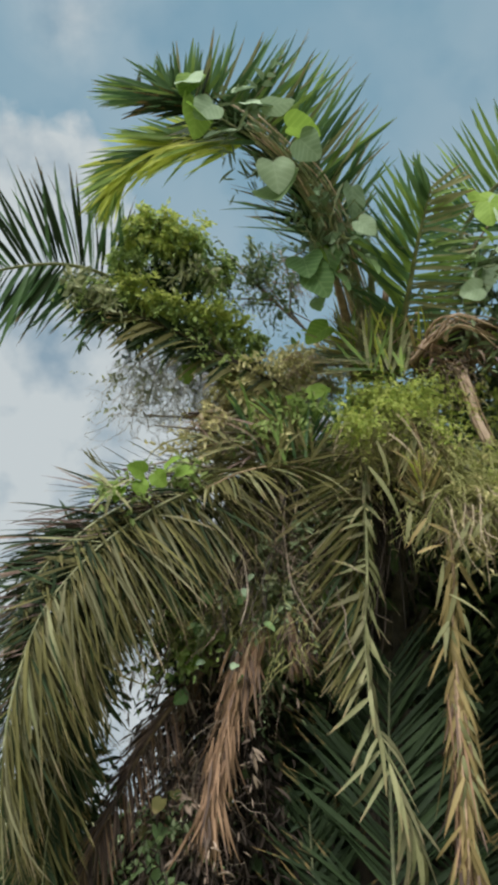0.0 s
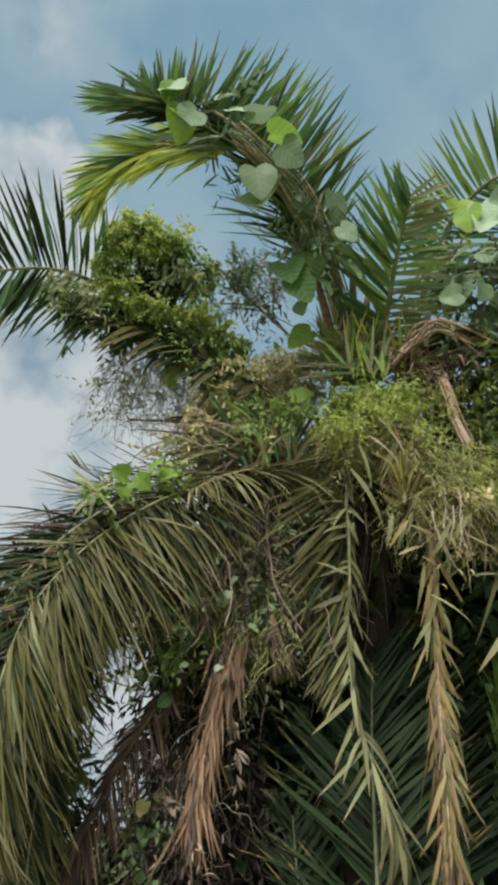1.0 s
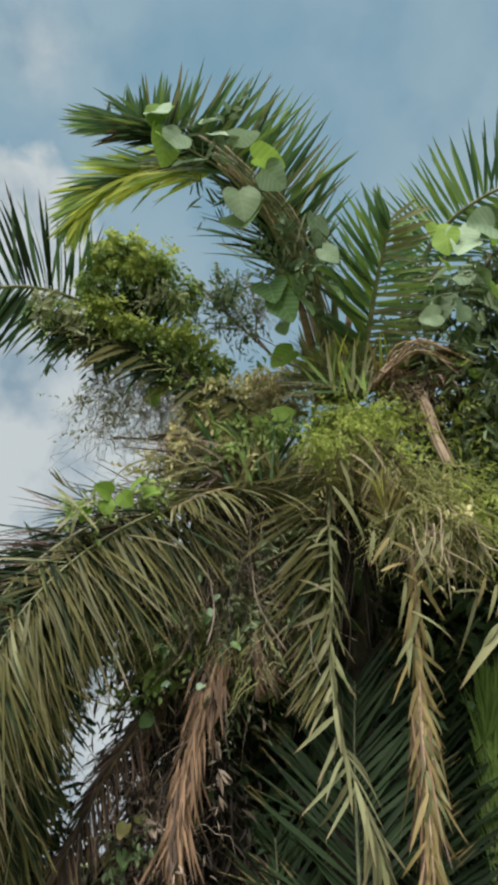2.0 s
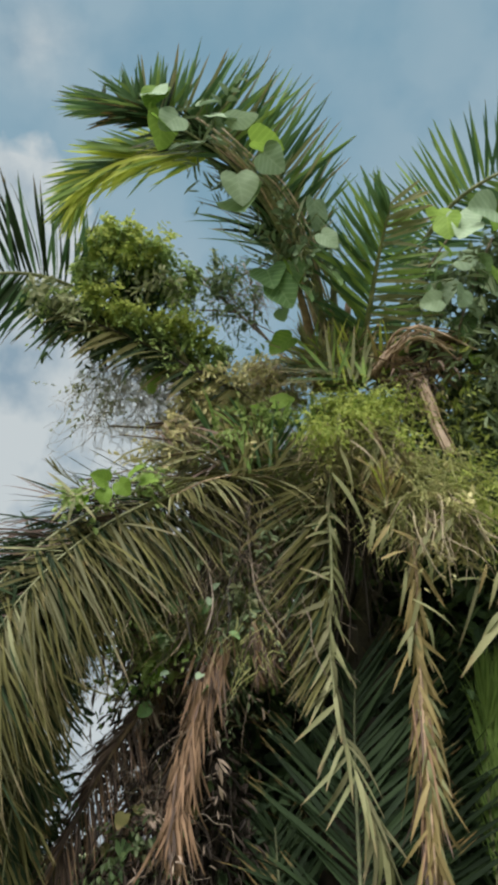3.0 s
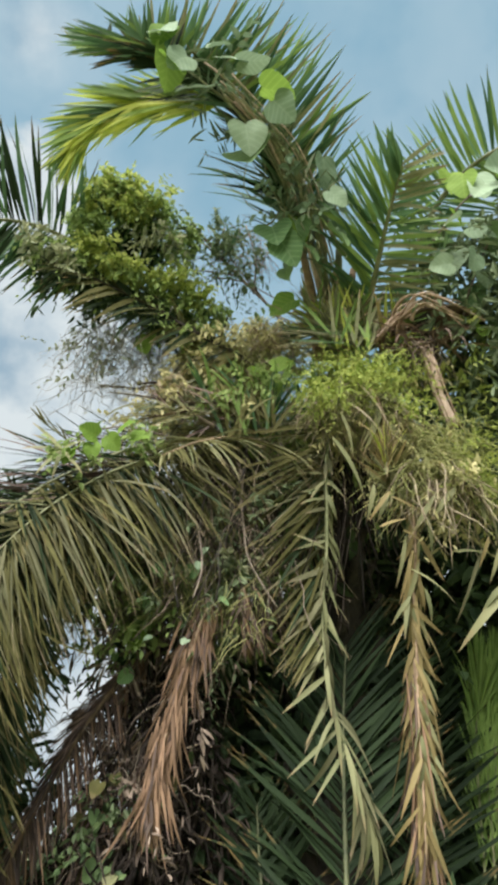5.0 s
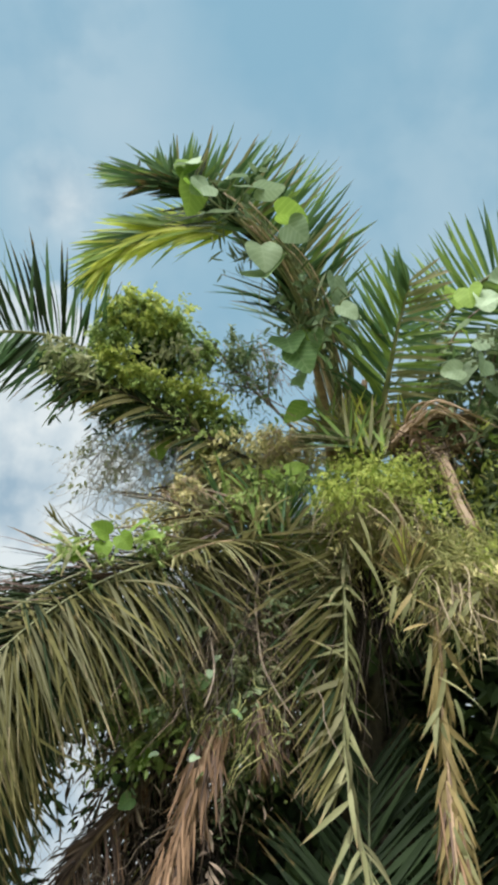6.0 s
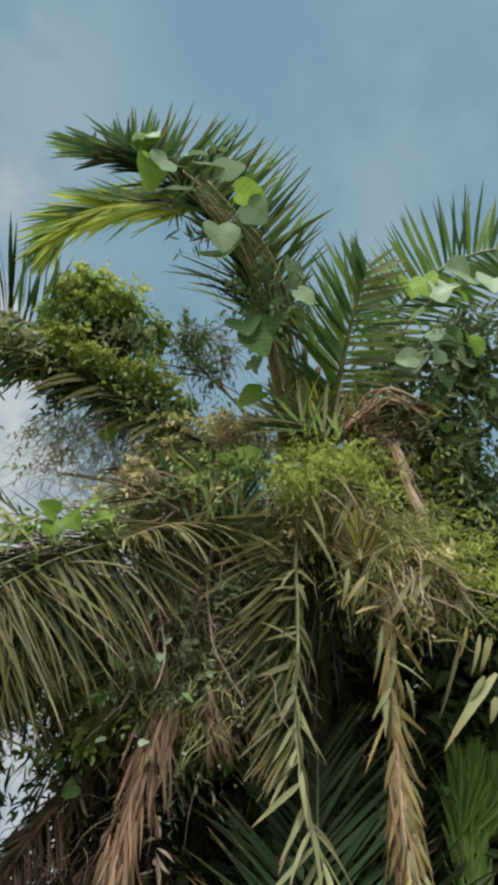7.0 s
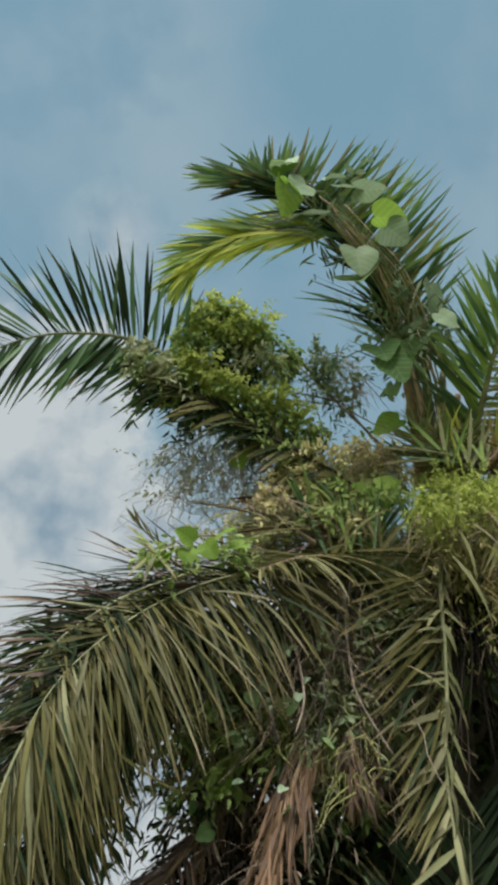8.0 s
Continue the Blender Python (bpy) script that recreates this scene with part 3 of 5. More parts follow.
frond(palm, "frond", [(0.14, 3.96, 3.47), (0.13, 3.88, 3.63), (0.10, 3.79, 3.79)], (0, -0.9, 0.3), (G + FR, G + FR), n=18, start=0.0, length=0.38, width=0.028, angles=((40, 10), (45, 12)),
      droop=(0, 0), seed=36, bends=(0, 1, 2), radius=(0.012, 0.004), wild=0.35)
for k in range(5):
    rng = random.Random(90 + k)
    root = Vector((0.75, 3.71, 4.22)) + Vector((0.08 * (k - 2), rng.uniform(-.1, .1), rng.uniform(-.03, .06)))
    tipp = root + Vector((0.07 * (k - 2), rng.uniform(-.15, 0), rng.uniform(0.18, 0.3)))
    frond(palm, "young_frond", [root, root.lerp(tipp, 0.5), tipp], (0.2 * (k - 2), -0.8, -0.2), (Y + SA + SA + GO, Y + SA + SA + FR), n=20, start=0.1, length=0.34, width=0.022, angles=((50, 15), (50, 15)),
          droop=(0.05, 0.05), seed=91 + k, bends=(0, 1, 2), radius=(0.014, 0.004), wild=0.35)
for k, (tip, mat) in enumerate((((0.41, 3.47, 4.97), M_RACHIS_DRY), ((0.55, 3.47, 4.99), M_RACHIS), ((0.67, 3.48, 4.92), M_RACHIS), ((0.77, 3.56, 4.80), M_RACHIS_DRY), ((0.88, 3.68, 4.79), M_STALK), ((0.99, 3.67, 4.69), M_RACHIS_DRY))):
    root = Vector((0.70, 4.03, 4.38)) + Vector((0.045 * (k - 2.5), 0, 0))
    petiole("petiole", [root, root.lerp(Vector(tip), 0.5) + Vector((0.01, -0.03, 0)), tip], 0.05, 0.02, mat)
rng = random.Random(95)
for k in range(18):
    p = Vector((0.66, 3.46, 4.08)) + Vector((rng.uniform(-.12, .14), rng.uniform(-.04, .04), rng.uniform(-.06, .04)))
    place_leaf(palm, leaflet_mesh(BENDS[rng.choice((0, 0, 1))], rng.choice((-0.5, 0.6)), rng.choice((M_FRESH, M_FRESH, M_YELLOW, M_SAGE)).name), p,
               Vector((rng.gauss(0.05, .4), rng.gauss(-.1, .15), 1)), Vector((rng.gauss(0, .3), -1, -0.3)), rng.uniform(0.016, 0.028), rng.uniform(0.22, 0.46), "spear")
for k in range(14):
    p = Vector((0.62, 3.46, 4.15)) + Vector((rng.uniform(-.03, .08), rng.uniform(-.04, .04), rng.uniform(-.10, .08)))
    place_leaf(palm, leaflet_mesh(BENDS[rng.choice((0, 1))], rng.choice((-0.5, 0.6)), rng.choice((M_SAGE, M_GREYED, M_GREEN)).name), p,
               Vector((-1, rng.gauss(-.05, .1), rng.gauss(0.02, .07))), Vector((0, -0.8, 0.5)), rng.uniform(0.012, 0.02), rng.uniform(0.3, 0.46), "blade")
# frond reaching out sideways
frond(palm, "frond", [(0.51, 4.22, 4.42), (0.14, 4.19, 4.51), (-0.28, 4.06, 4.68), (-0.67, 3.86, 4.87), (-1.01, 3.67, 5.00), (-1.32, 3.47, 5.02), (-1.62, 3.35, 4.94), (-1.96, 3.27, 4.76), (-2.25, 3.26, 4.48)], (0.1, -0.75, -0.6),
      (G + G + D, G + D), n=115, start=0.2, length=0.66, width=0.034, angles=((66, 60, 50, 30), (84, 82, 66, 30)), droop=(0.25, -0.05), lift=(0.1, 0.1), seed=14, radius=(0.03, 0.006), wild=0.14,
      bends=(0, 1), grow=((0.5, 0.6, 0.9, 1, 0.9, 0.5), (0.3, 0.4, 0.9, 1, 0.9, 0.5)), label="dark green frond reaching out over the sky")
for k, (root, tip) in enumerate((((0.10, 3.88, 3.59), (0.02, 3.66, 3.93)), ((0.21, 3.86, 3.62), (0.25, 3.68, 3.89)), ((-0.08, 3.86, 3.71), (-0.21, 3.73, 3.93)), ((0.43, 3.81, 3.67), (0.48, 3.68, 3.88)))):
    frond(palm, "young_frond", [root, Vector(root).lerp(Vector(tip), 0.5), tip], (0.1, -0.8, 0.3), (FR + G, G + FR), n=7, start=0.0, length=0.36, width=0.03, angles=((30, 8), (32, 8)),
          droop=(0.05, 0.05), seed=101 + k, bends=(0, 1, 2), radius=(0.012, 0.004), wild=0.25)
frond(palm, "dead_frond", [(0.04, 3.86, 3.91), (-0.15, 3.83, 3.96), (-0.33, 3.82, 3.99), (-0.52, 3.85, 4.03)], (0, -0.8, 0.5), (BR + RU, BR + RU), n=12, start=0.0, length=0.3, width=0.055, angles=((14, 6), (14, 6)),
      droop=(0.05, 0.1), seed=106, bends=(0, 1, 2), rachis=M_RACHIS_DRY, radius=(0.02, 0.008), wild=0.15, label="brown dead leaf sheath lying across the crown")
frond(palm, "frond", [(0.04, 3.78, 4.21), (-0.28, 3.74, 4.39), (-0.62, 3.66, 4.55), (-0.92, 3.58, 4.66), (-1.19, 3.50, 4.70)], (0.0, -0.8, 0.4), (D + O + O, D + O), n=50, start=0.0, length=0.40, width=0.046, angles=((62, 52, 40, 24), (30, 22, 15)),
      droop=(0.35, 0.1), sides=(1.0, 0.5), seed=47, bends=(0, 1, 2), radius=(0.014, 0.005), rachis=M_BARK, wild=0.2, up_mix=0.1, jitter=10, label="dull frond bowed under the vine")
# great arching frond hanging over the side, and the ones below it
frond(palm, "frond", [(0.11, 3.95, 3.64), (-0.08, 3.88, 3.57), (-0.37, 3.78, 3.46), (-0.63, 3.68, 3.31), (-0.87, 3.58, 3.10), (-1.06, 3.50, 2.87), (-1.21, 3.45, 2.62), (-1.28, 3.40, 2.35), (-1.31, 3.40, 2.08), (-1.30, 3.40, 1.80)],
      (-0.15, -0.85, 0.45), (O + O + O + GR + GR + D, O + D + D + D + BR), n=430, start=0.04, length=0.76, width=0.0115, angles=((150, 134, 112, 88, 62, 42, 32), (40, 44, 48, 44, 34)), droop=(0.7, -0.02), lift=(0, -0.1),
      sides=(1.0, 0.6), seed=15, bends=(1, 2, 3), radius=(0.026, 0.006), grow=(0.6, 0.85, 1, 1, 0.95, 0.7), label="large olive frond arching down with drooping leaflets", wild=0.25, jitter=11)
frond(palm, "frond", [(0.02, 3.89, 3.61), (-0.37, 3.75, 3.47), (-0.63, 3.65, 3.32), (-0.87, 3.55, 3.11), (-1.06, 3.47, 2.88), (-1.21, 3.42, 2.63), (-1.28, 3.37, 2.36)], (-0.15, -0.85, 0.45), (GR + GR + O + SA + O, O), n=44, start=0.04, length=0.6, width=0.021,
      angles=((142, 128, 108, 84, 60, 46), (40, 40)), droop=(0.75, 0), sides=(1.0, 0.0), seed=60, bends=(2, 3), radius=(0.008, 0.004), wild=0.3, jitter=13, grow=(0.6, 0.8, 1, 1, 0.9), label="broad pale leaflets drooping from the olive frond")
frond(palm, "frond", [(-0.37, 3.76, 3.47), (-0.63, 3.66, 3.33), (-0.87, 3.56, 3.12), (-1.06, 3.48, 2.89), (-1.21, 3.43, 2.64), (-1.28, 3.38, 2.37)], (-0.15, -0.85, 0.45), (O, D + D + O + O + SA + BR), n=60, start=0.02, length=0.40, width=0.026,
      angles=((40, 30), (38, 44, 48, 40)), droop=(0, 0.05), sides=(0.0, 1.0), seed=59, bends=(0, 1, 2), radius=(0.008, 0.004), wild=0.3, jitter=14, label="yellow-edged leaflets along the top of the olive frond")
for way, length in (((-0.70, -0.06, 0.71), 0.26), ((-0.85, -0.08, 0.52), 0.20), ((-0.65, -0.09, -0.76), 0.20), ((0.68, -0.10, -0.72), 0.20), ((-0.99, -0.06, 0.10), 0.22), ((-0.17, -0.09, -0.98), 0.18), ((0.87, -0.15, 0.47), 0.14)):
    place_leaf(palm, leaflet_mesh(BENDS[1], 0.5, M_SAGE.name), Vector((-0.93, 3.44, 3.31)), Vector(way), Vector((0, -0.8, 0.5)), 0.026, length, "blade")
# Shade under the arch is painted with the darkened palm green.
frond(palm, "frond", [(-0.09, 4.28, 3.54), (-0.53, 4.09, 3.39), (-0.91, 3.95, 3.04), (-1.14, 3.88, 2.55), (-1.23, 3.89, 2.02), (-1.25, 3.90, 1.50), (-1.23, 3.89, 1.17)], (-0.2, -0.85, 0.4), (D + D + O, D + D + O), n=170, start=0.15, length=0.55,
      width=0.02, angles=((105, 70, 40), (65, 45, 35)), droop=(0.5, 0.4), sides=(0.75, 1.0), seed=37, bends=(0, 1, 2), radius=(0.02, 0.006), label="green frond under the arch, shade put into its colour")
frond(palm, "dry_frond", [(0.30, 3.86, 3.58), (0.05, 3.73, 3.57), (-0.19, 3.65, 3.50), (-0.42, 3.62, 3.38)], (0, -0.5, 0.85), ([M_SAGE, M_OLIVE], [M_SAGE, M_OLIVE]), n=60, start=0.02, length=0.46,
      width=0.014, angles=((150, 120, 70), (40, 20)), droop=(0.35, 0.05), seed=38, bends=(1, 2), radius=(0.012, 0.004), rachis=M_RACHIS_DRY, wild=0.25, label="straw-coloured withered frond")
frond(palm, "frond", [(-0.85, 3.69, 3.41), (-0.96, 3.53, 3.44), (-1.07, 3.42, 3.48)], (0, -0.6, 0.8), (O, O), n=6, start=0.0, length=0.2,
      width=0.022, angles=((40, 20), (40, 20)), droop=(0.0, 0.0), seed=39, bends=(0, 1), radius=(0.008, 0.003))
# Backing fronds, coloured dark where the arch would shade them.
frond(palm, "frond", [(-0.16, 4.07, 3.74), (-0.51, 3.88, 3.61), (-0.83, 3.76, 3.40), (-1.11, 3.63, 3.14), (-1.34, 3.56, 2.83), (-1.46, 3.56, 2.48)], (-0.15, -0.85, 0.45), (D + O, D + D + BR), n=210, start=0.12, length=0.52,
      width=0.02, angles=((95, 80, 60), (50, 48, 42)), droop=(0.3, 0.0), seed=53, bends=(0, 1, 2), radius=(0.018, 0.005), wild=0.3, label="frond behind the arched one, shade put into its colour")
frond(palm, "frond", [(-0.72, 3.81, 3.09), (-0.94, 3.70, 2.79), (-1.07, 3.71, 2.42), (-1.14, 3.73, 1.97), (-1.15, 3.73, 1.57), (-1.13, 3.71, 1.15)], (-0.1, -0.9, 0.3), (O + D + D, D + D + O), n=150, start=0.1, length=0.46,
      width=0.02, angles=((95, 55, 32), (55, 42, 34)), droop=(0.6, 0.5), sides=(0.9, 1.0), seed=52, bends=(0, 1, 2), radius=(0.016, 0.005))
# dead fronds hanging
straps(palm, "dead_frond", [(-0.12, 4.00, 2.69), (-0.19, 3.96, 2.49), (-0.25, 3.94, 2.29), (-0.31, 3.94, 2.06), (-0.36, 3.92, 1.82), (-0.39, 3.92, 1.61)], 300, RU + RU + RU + BR, spread=0.05, length=(0.16, 0.32), loose=0.2, seed=16, label="faded rust-brown dead frond hanging in straps")
straps(palm, "dead_frond", [(0.05, 3.90, 2.70), (0.09, 3.90, 2.58), (0.11, 3.92, 2.48)], 38, RU + BR + BR, spread=0.05, length=(0.1, 0.24), loose=0.5, seed=49)
frond(palm, "dead_frond", [(0.26, 4.18, 2.94), (0.18, 4.15, 2.72), (0.10, 4.16, 2.49)], (0.2, -0.9, 0.2), (RU + BR, RU + GO), n=70, start=0.05, length=0.26,
      width=0.009, angles=((45, 20), (38, 10)), droop=(0.9, 0.9), seed=40, bends=(0, 1, 2, 3), rachis=M_RACHIS_DRY, wild=0.5)
frond(palm, "dead_frond", [(-0.42, 4.38, 2.55), (-0.62, 4.30, 2.31), (-0.78, 4.20, 2.05), (-0.92, 4.15, 1.75), (-1.03, 4.09, 1.49), (-1.11, 4.03, 1.18)], (0.3, -0.9, 0.2), (BR + BR + RU, BR + BR + BR + RU), n=190, start=0.1, length=0.38,
      width=0.0115, angles=((60, 30), (50, 20)), droop=(0.6, 0.9), seed=17, bends=(0, 1, 2, 3), rachis=M_RACHIS_DRY, wild=0.65, label="dark brown withered frond hanging")
frond(palm, "dead_frond", [(-0.21, 4.44, 2.31), (-0.51, 4.35, 1.99), (-0.68, 4.30, 1.69), (-0.75, 4.21, 1.17)], (0.1, -0.9, 0.2), (BR + BR + RU, BR + O), n=90, start=0.1, length=0.42,
      width=0.015, angles=((60, 30), (50, 20)), droop=(0.6, 0.9), seed=41, bends=(0, 1, 2, 3), rachis=M_RACHIS_DRY, wild=0.4)
# green frond hanging down the front
frond(palm, "frond", [(0.60, 3.78, 3.79), (0.53, 3.74, 3.41), (0.52, 3.76, 3.13), (0.51, 3.80, 2.89), (0.48, 3.82, 2.65), (0.47, 3.84, 2.43), (0.49, 3.84, 2.16), (0.54, 3.84, 1.93), (0.60, 3.84, 1.73), (0.66, 3.84, 1.52)], (0.25, -0.9, 0.2),
      (SA + SA + GR, SA + SA + GR), n=46, start=0.08, length=0.24, width=(0.028, 0.030), angles=((18, 14, 12, 14), (80, 72, 58, 40, 26, 18)), droop=(0.1, 0.12), sides=(0.95, 1.0), seed=18, bends=(0, 1, 2, 3), jitter=18,
      grow=((0.8, 1, 1.05, 1.2, 1.35, 1.2), (0.75, 0.95, 1.1, 1.35, 1.45, 1.2)), label="green frond hanging straight down with stubby pale leaflets", wild=0.32, radius=(0.016, 0.005))
frond(palm, "frond", [(0.62, 3.80, 3.82), (0.56, 3.77, 3.54), (0.52, 3.79, 3.25), (0.51, 3.83, 2.93), (0.49, 3.86, 2.63), (0.47, 3.87, 2.41)], (0.25, -0.9, 0.2), (O, O + O + O + GR + D), n=84, start=0.0, length=0.64, width=0.019,
      angles=((30, 20), (64, 54, 42, 34)), droop=(0.2, 0.12), sides=(0.0, 1.0), seed=57, bends=(0, 1), radius=(0.008, 0.004), wild=0.14, grow=(0.9, 1, 0.95, 0.75, 0.5), jitter=8, label="olive leaflets fanning down from the hanging frond")
frond(palm, "frond", [(0.60, 3.95, 3.87), (0.49, 3.98, 3.64), (0.42, 4.10, 3.29), (0.39, 4.25, 2.85)], (0.1, -0.9, 0.2), (G + O, G + FR), n=80, start=0.0, length=0.5, width=0.016,
      angles=((40, 20), (45, 20)), droop=(0.4, 0.4), seed=58, bends=(0, 1, 2), wild=0.25)
# golden frond
straps(palm, "frond", [(0.76, 3.75, 4.07), (0.90, 3.65, 3.79), (0.97, 3.64, 3.37), (0.98, 3.68, 2.93), (0.95, 3.74, 2.65), (0.94, 3.78, 2.36), (0.91, 3.79, 2.03), (0.89, 3.78, 1.72), (0.86, 3.76, 1.41)], 135, GO + GO + SA, spread=0.026, length=(0.14, 0.32),
       width=(0.018, 0.032), loose=0.32, follow=0.5, seed=19, label="golden drying frond hanging down")
frond(palm, "frond", [(0.78, 3.60, 3.91), (0.84, 3.56, 3.70), (0.88, 3.58, 3.44), (0.93, 3.63, 3.22)], (0.0, -0.8, 0.5), (SA + O, SA + O), n=26, start=0.0, length=0.36, width=0.03,
      angles=((60, 25), (55, 20)), droop=(0.5, 0.4), seed=42, bends=(1, 2), rachis=M_RACHIS_DRY, wild=0.3)
frond(palm, "frond", [(1.25, 3.75, 3.54), (1.32, 3.62, 3.28), (1.36, 3.59, 3.05)], (0.1, -0.9, 0.3), (SA + O, SA + O), n=9, start=0.1, length=0.2, width=0.024,
      angles=((60, 30), (50, 20)), droop=(0.6, 0.7), seed=43, bends=(0, 1), wild=0.4, label="pale green stub with hanging leaflets")
straps(palm, "dead_frond", [(0.93, 3.80, 2.31), (0.92, 3.82, 2.04), (0.90, 3.82, 1.77), (0.88, 3.80, 1.49)], 130, GO + GO + RU + RU + BR, spread=0.034, length=(0.25, 0.5), width=(0.012, 0.022), loose=0.12, seed=54, label="rust-brown dead end of the golden frond")
frond(palm, "young_frond", [(0.88, 3.64, 3.16), (0.87, 3.60, 3.25), (0.87, 3.55, 3.32)], (0, -0.9, 0.2), ([M_GOLD, M_GOLD, M_OLIVE, M_SAGE], [M_GOLD, M_GOLD, M_OLIVE]), n=24, start=0.0, length=0.26, width=0.018, angles=((50, 8), (50, 8)),
      droop=(0, 0), seed=55, bends=(0, 1), radius=(0.01, 0.004), wild=0.3, label="tuft of yellow spears")
frond(palm, "young_frond", [(0.82, 3.52, 3.23), (0.82, 3.52, 3.30), (0.82, 3.52, 3.39)], (0, -0.9, 0.2), (GO + Y + SA, GO + GO + Y + O), n=40, start=0.0, length=0.28, width=0.008, angles=((24, 3), (22, 3)),
      droop=(0.0, 0.0), seed=107, bends=(0, 1, 2), radius=(0.01, 0.004), wild=0.35, jitter=8, label="withered amber spears in the crown")
# single limp straps: on the stub, on the golden frond, and below the hood
drape(palm, [((1.16, 3.58, 2.81), (0.99, 0.00, 0.17), 0.024, 0.18, M_SAGE), ((1.34, 3.57, 2.89), (-0.38, 0.00, -0.93), 0.022, 0.18, M_GOLD), ((1.39, 3.56, 2.84), (-0.36, 0.00, -0.93), 0.026, 0.22, M_SAGE),
             ((1.43, 3.56, 2.83), (-0.39, 0.00, -0.92), 0.024, 0.19, M_SAGE), ((1.45, 3.56, 2.83), (-0.44, -0.00, -0.90), 0.020, 0.19, M_GOLD), ((1.37, 3.56, 3.03), (0.23, 0.00, -0.97), 0.022, 0.18, M_SAGE),
             ((1.41, 3.55, 2.99), (0.98, 0.00, -0.22), 0.020, 0.13, M_SAGE), ((1.42, 3.56, 2.64), (-0.73, 0.00, -0.68), 0.050, 0.47, M_SAGE), ((1.35, 3.55, 2.62), (-0.69, 0.00, -0.72), 0.030, 0.18, M_SAGE),
             ((1.31, 3.62, 2.84), (-0.41, 0.00, -0.91), 0.022, 0.44, M_GREYED), ((1.38, 3.55, 2.52), (-0.39, 0.00, -0.92), 0.040, 0.13, M_SAGE)])
drape(palm, [((0.90, 3.58, 2.89), (-0.22, 0.00, -0.98), 0.026, 0.29, M_SAGE), ((0.90, 3.57, 2.76), (-0.11, 0.00, -0.99), 0.022, 0.24, M_GOLD), ((0.90, 3.55, 2.70), (0.88, 0.00, -0.47), 0.026, 0.30, M_SAGE),
             ((0.96, 3.56, 2.60), (0.22, 0.00, -0.98), 0.028, 0.18, M_SAGE), ((0.88, 3.56, 2.56), (-0.64, 0.00, -0.77), 0.024, 0.18, M_SAGE), ((0.81, 3.50, 3.10), (-0.39, -0.00, -0.92), 0.032, 0.17, M_SAGE),
             ((0.75, 3.50, 2.91), (0.89, 0.00, 0.46), 0.024, 0.18, M_GOLD), ((0.86, 3.50, 3.07), (0.92, 0.00, -0.39), 0.026, 0.20, M_GOLD), ((1.18, 3.50, 3.14), (-0.68, 0.00, -0.73), 0.040, 0.23, M_SAGE),
             ((1.01, 3.52, 2.98), (0.12, 0.00, -0.99), 0.030, 0.22, M_SAGE), ((0.88, 3.54, 2.91), (0.91, 0.00, -0.42), 0.026, 0.14, M_GOLD)])
drape(palm, [((0.52, 3.42, 3.40), (0.55, 0.00, -0.83), 0.046, 0.40, M_SAGE), ((0.58, 3.43, 3.57), (0.32, 0.00, -0.95), 0.030, 0.30, M_SAGE), ((0.68, 3.42, 3.77), (0.72, 0.00, -0.70), 0.034, 0.25, M_STRAW),
             ((0.64, 3.41, 3.61), (0.79, 0.00, -0.62), 0.026, 0.28, M_STRAW), ((0.73, 3.45, 3.13), (-0.21, 0.00, -0.98), 0.030, 0.21, M_SAGE), ((0.81, 3.45, 3.09), (-0.65, 0.00, -0.76), 0.026, 0.20, M_GOLD),
             ((0.82, 3.47, 3.07), (0.94, 0.00, -0.35), 0.028, 0.15, M_GOLD), ((0.60, 3.41, 3.81), (-0.17, 0.00, -0.99), 0.030, 0.27, M_SAGE), ((1.05, 3.48, 3.08), (-0.56, 0.00, -0.83), 0.030, 0.24, M_SAGE),
             ((0.65, 3.40, 3.49), (0.87, 0.00, -0.50), 0.022, 0.24, M_GOLD), ((0.74, 3.42, 3.70), (0.54, 0.00, -0.84), 0.022, 0.35, M_STRAW)])
# lower fronds; their shade is put into the dark leaf and rachis colours
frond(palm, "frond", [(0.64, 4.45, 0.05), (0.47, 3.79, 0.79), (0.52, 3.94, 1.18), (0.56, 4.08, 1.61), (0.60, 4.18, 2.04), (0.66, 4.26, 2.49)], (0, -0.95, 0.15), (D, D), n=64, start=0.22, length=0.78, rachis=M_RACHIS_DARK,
      width=0.03, angles=((54, 46, 30), (54, 46, 30)), droop=(0.05, 0.05), seed=20, bends=(0, 1), wild=0.08, label="green frond with the crown's shade in its colour", grow=(0.9, 1, 0.9, 0.7))
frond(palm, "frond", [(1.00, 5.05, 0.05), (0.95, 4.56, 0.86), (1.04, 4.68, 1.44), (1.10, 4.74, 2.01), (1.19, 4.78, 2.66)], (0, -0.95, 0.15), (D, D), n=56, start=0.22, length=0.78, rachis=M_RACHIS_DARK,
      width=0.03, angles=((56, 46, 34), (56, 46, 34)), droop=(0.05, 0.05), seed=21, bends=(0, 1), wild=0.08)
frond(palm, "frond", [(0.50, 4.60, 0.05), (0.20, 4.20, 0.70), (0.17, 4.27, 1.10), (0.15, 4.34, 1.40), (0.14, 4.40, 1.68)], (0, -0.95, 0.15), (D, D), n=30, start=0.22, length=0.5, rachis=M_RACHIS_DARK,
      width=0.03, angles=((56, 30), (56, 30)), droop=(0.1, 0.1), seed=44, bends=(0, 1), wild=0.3)
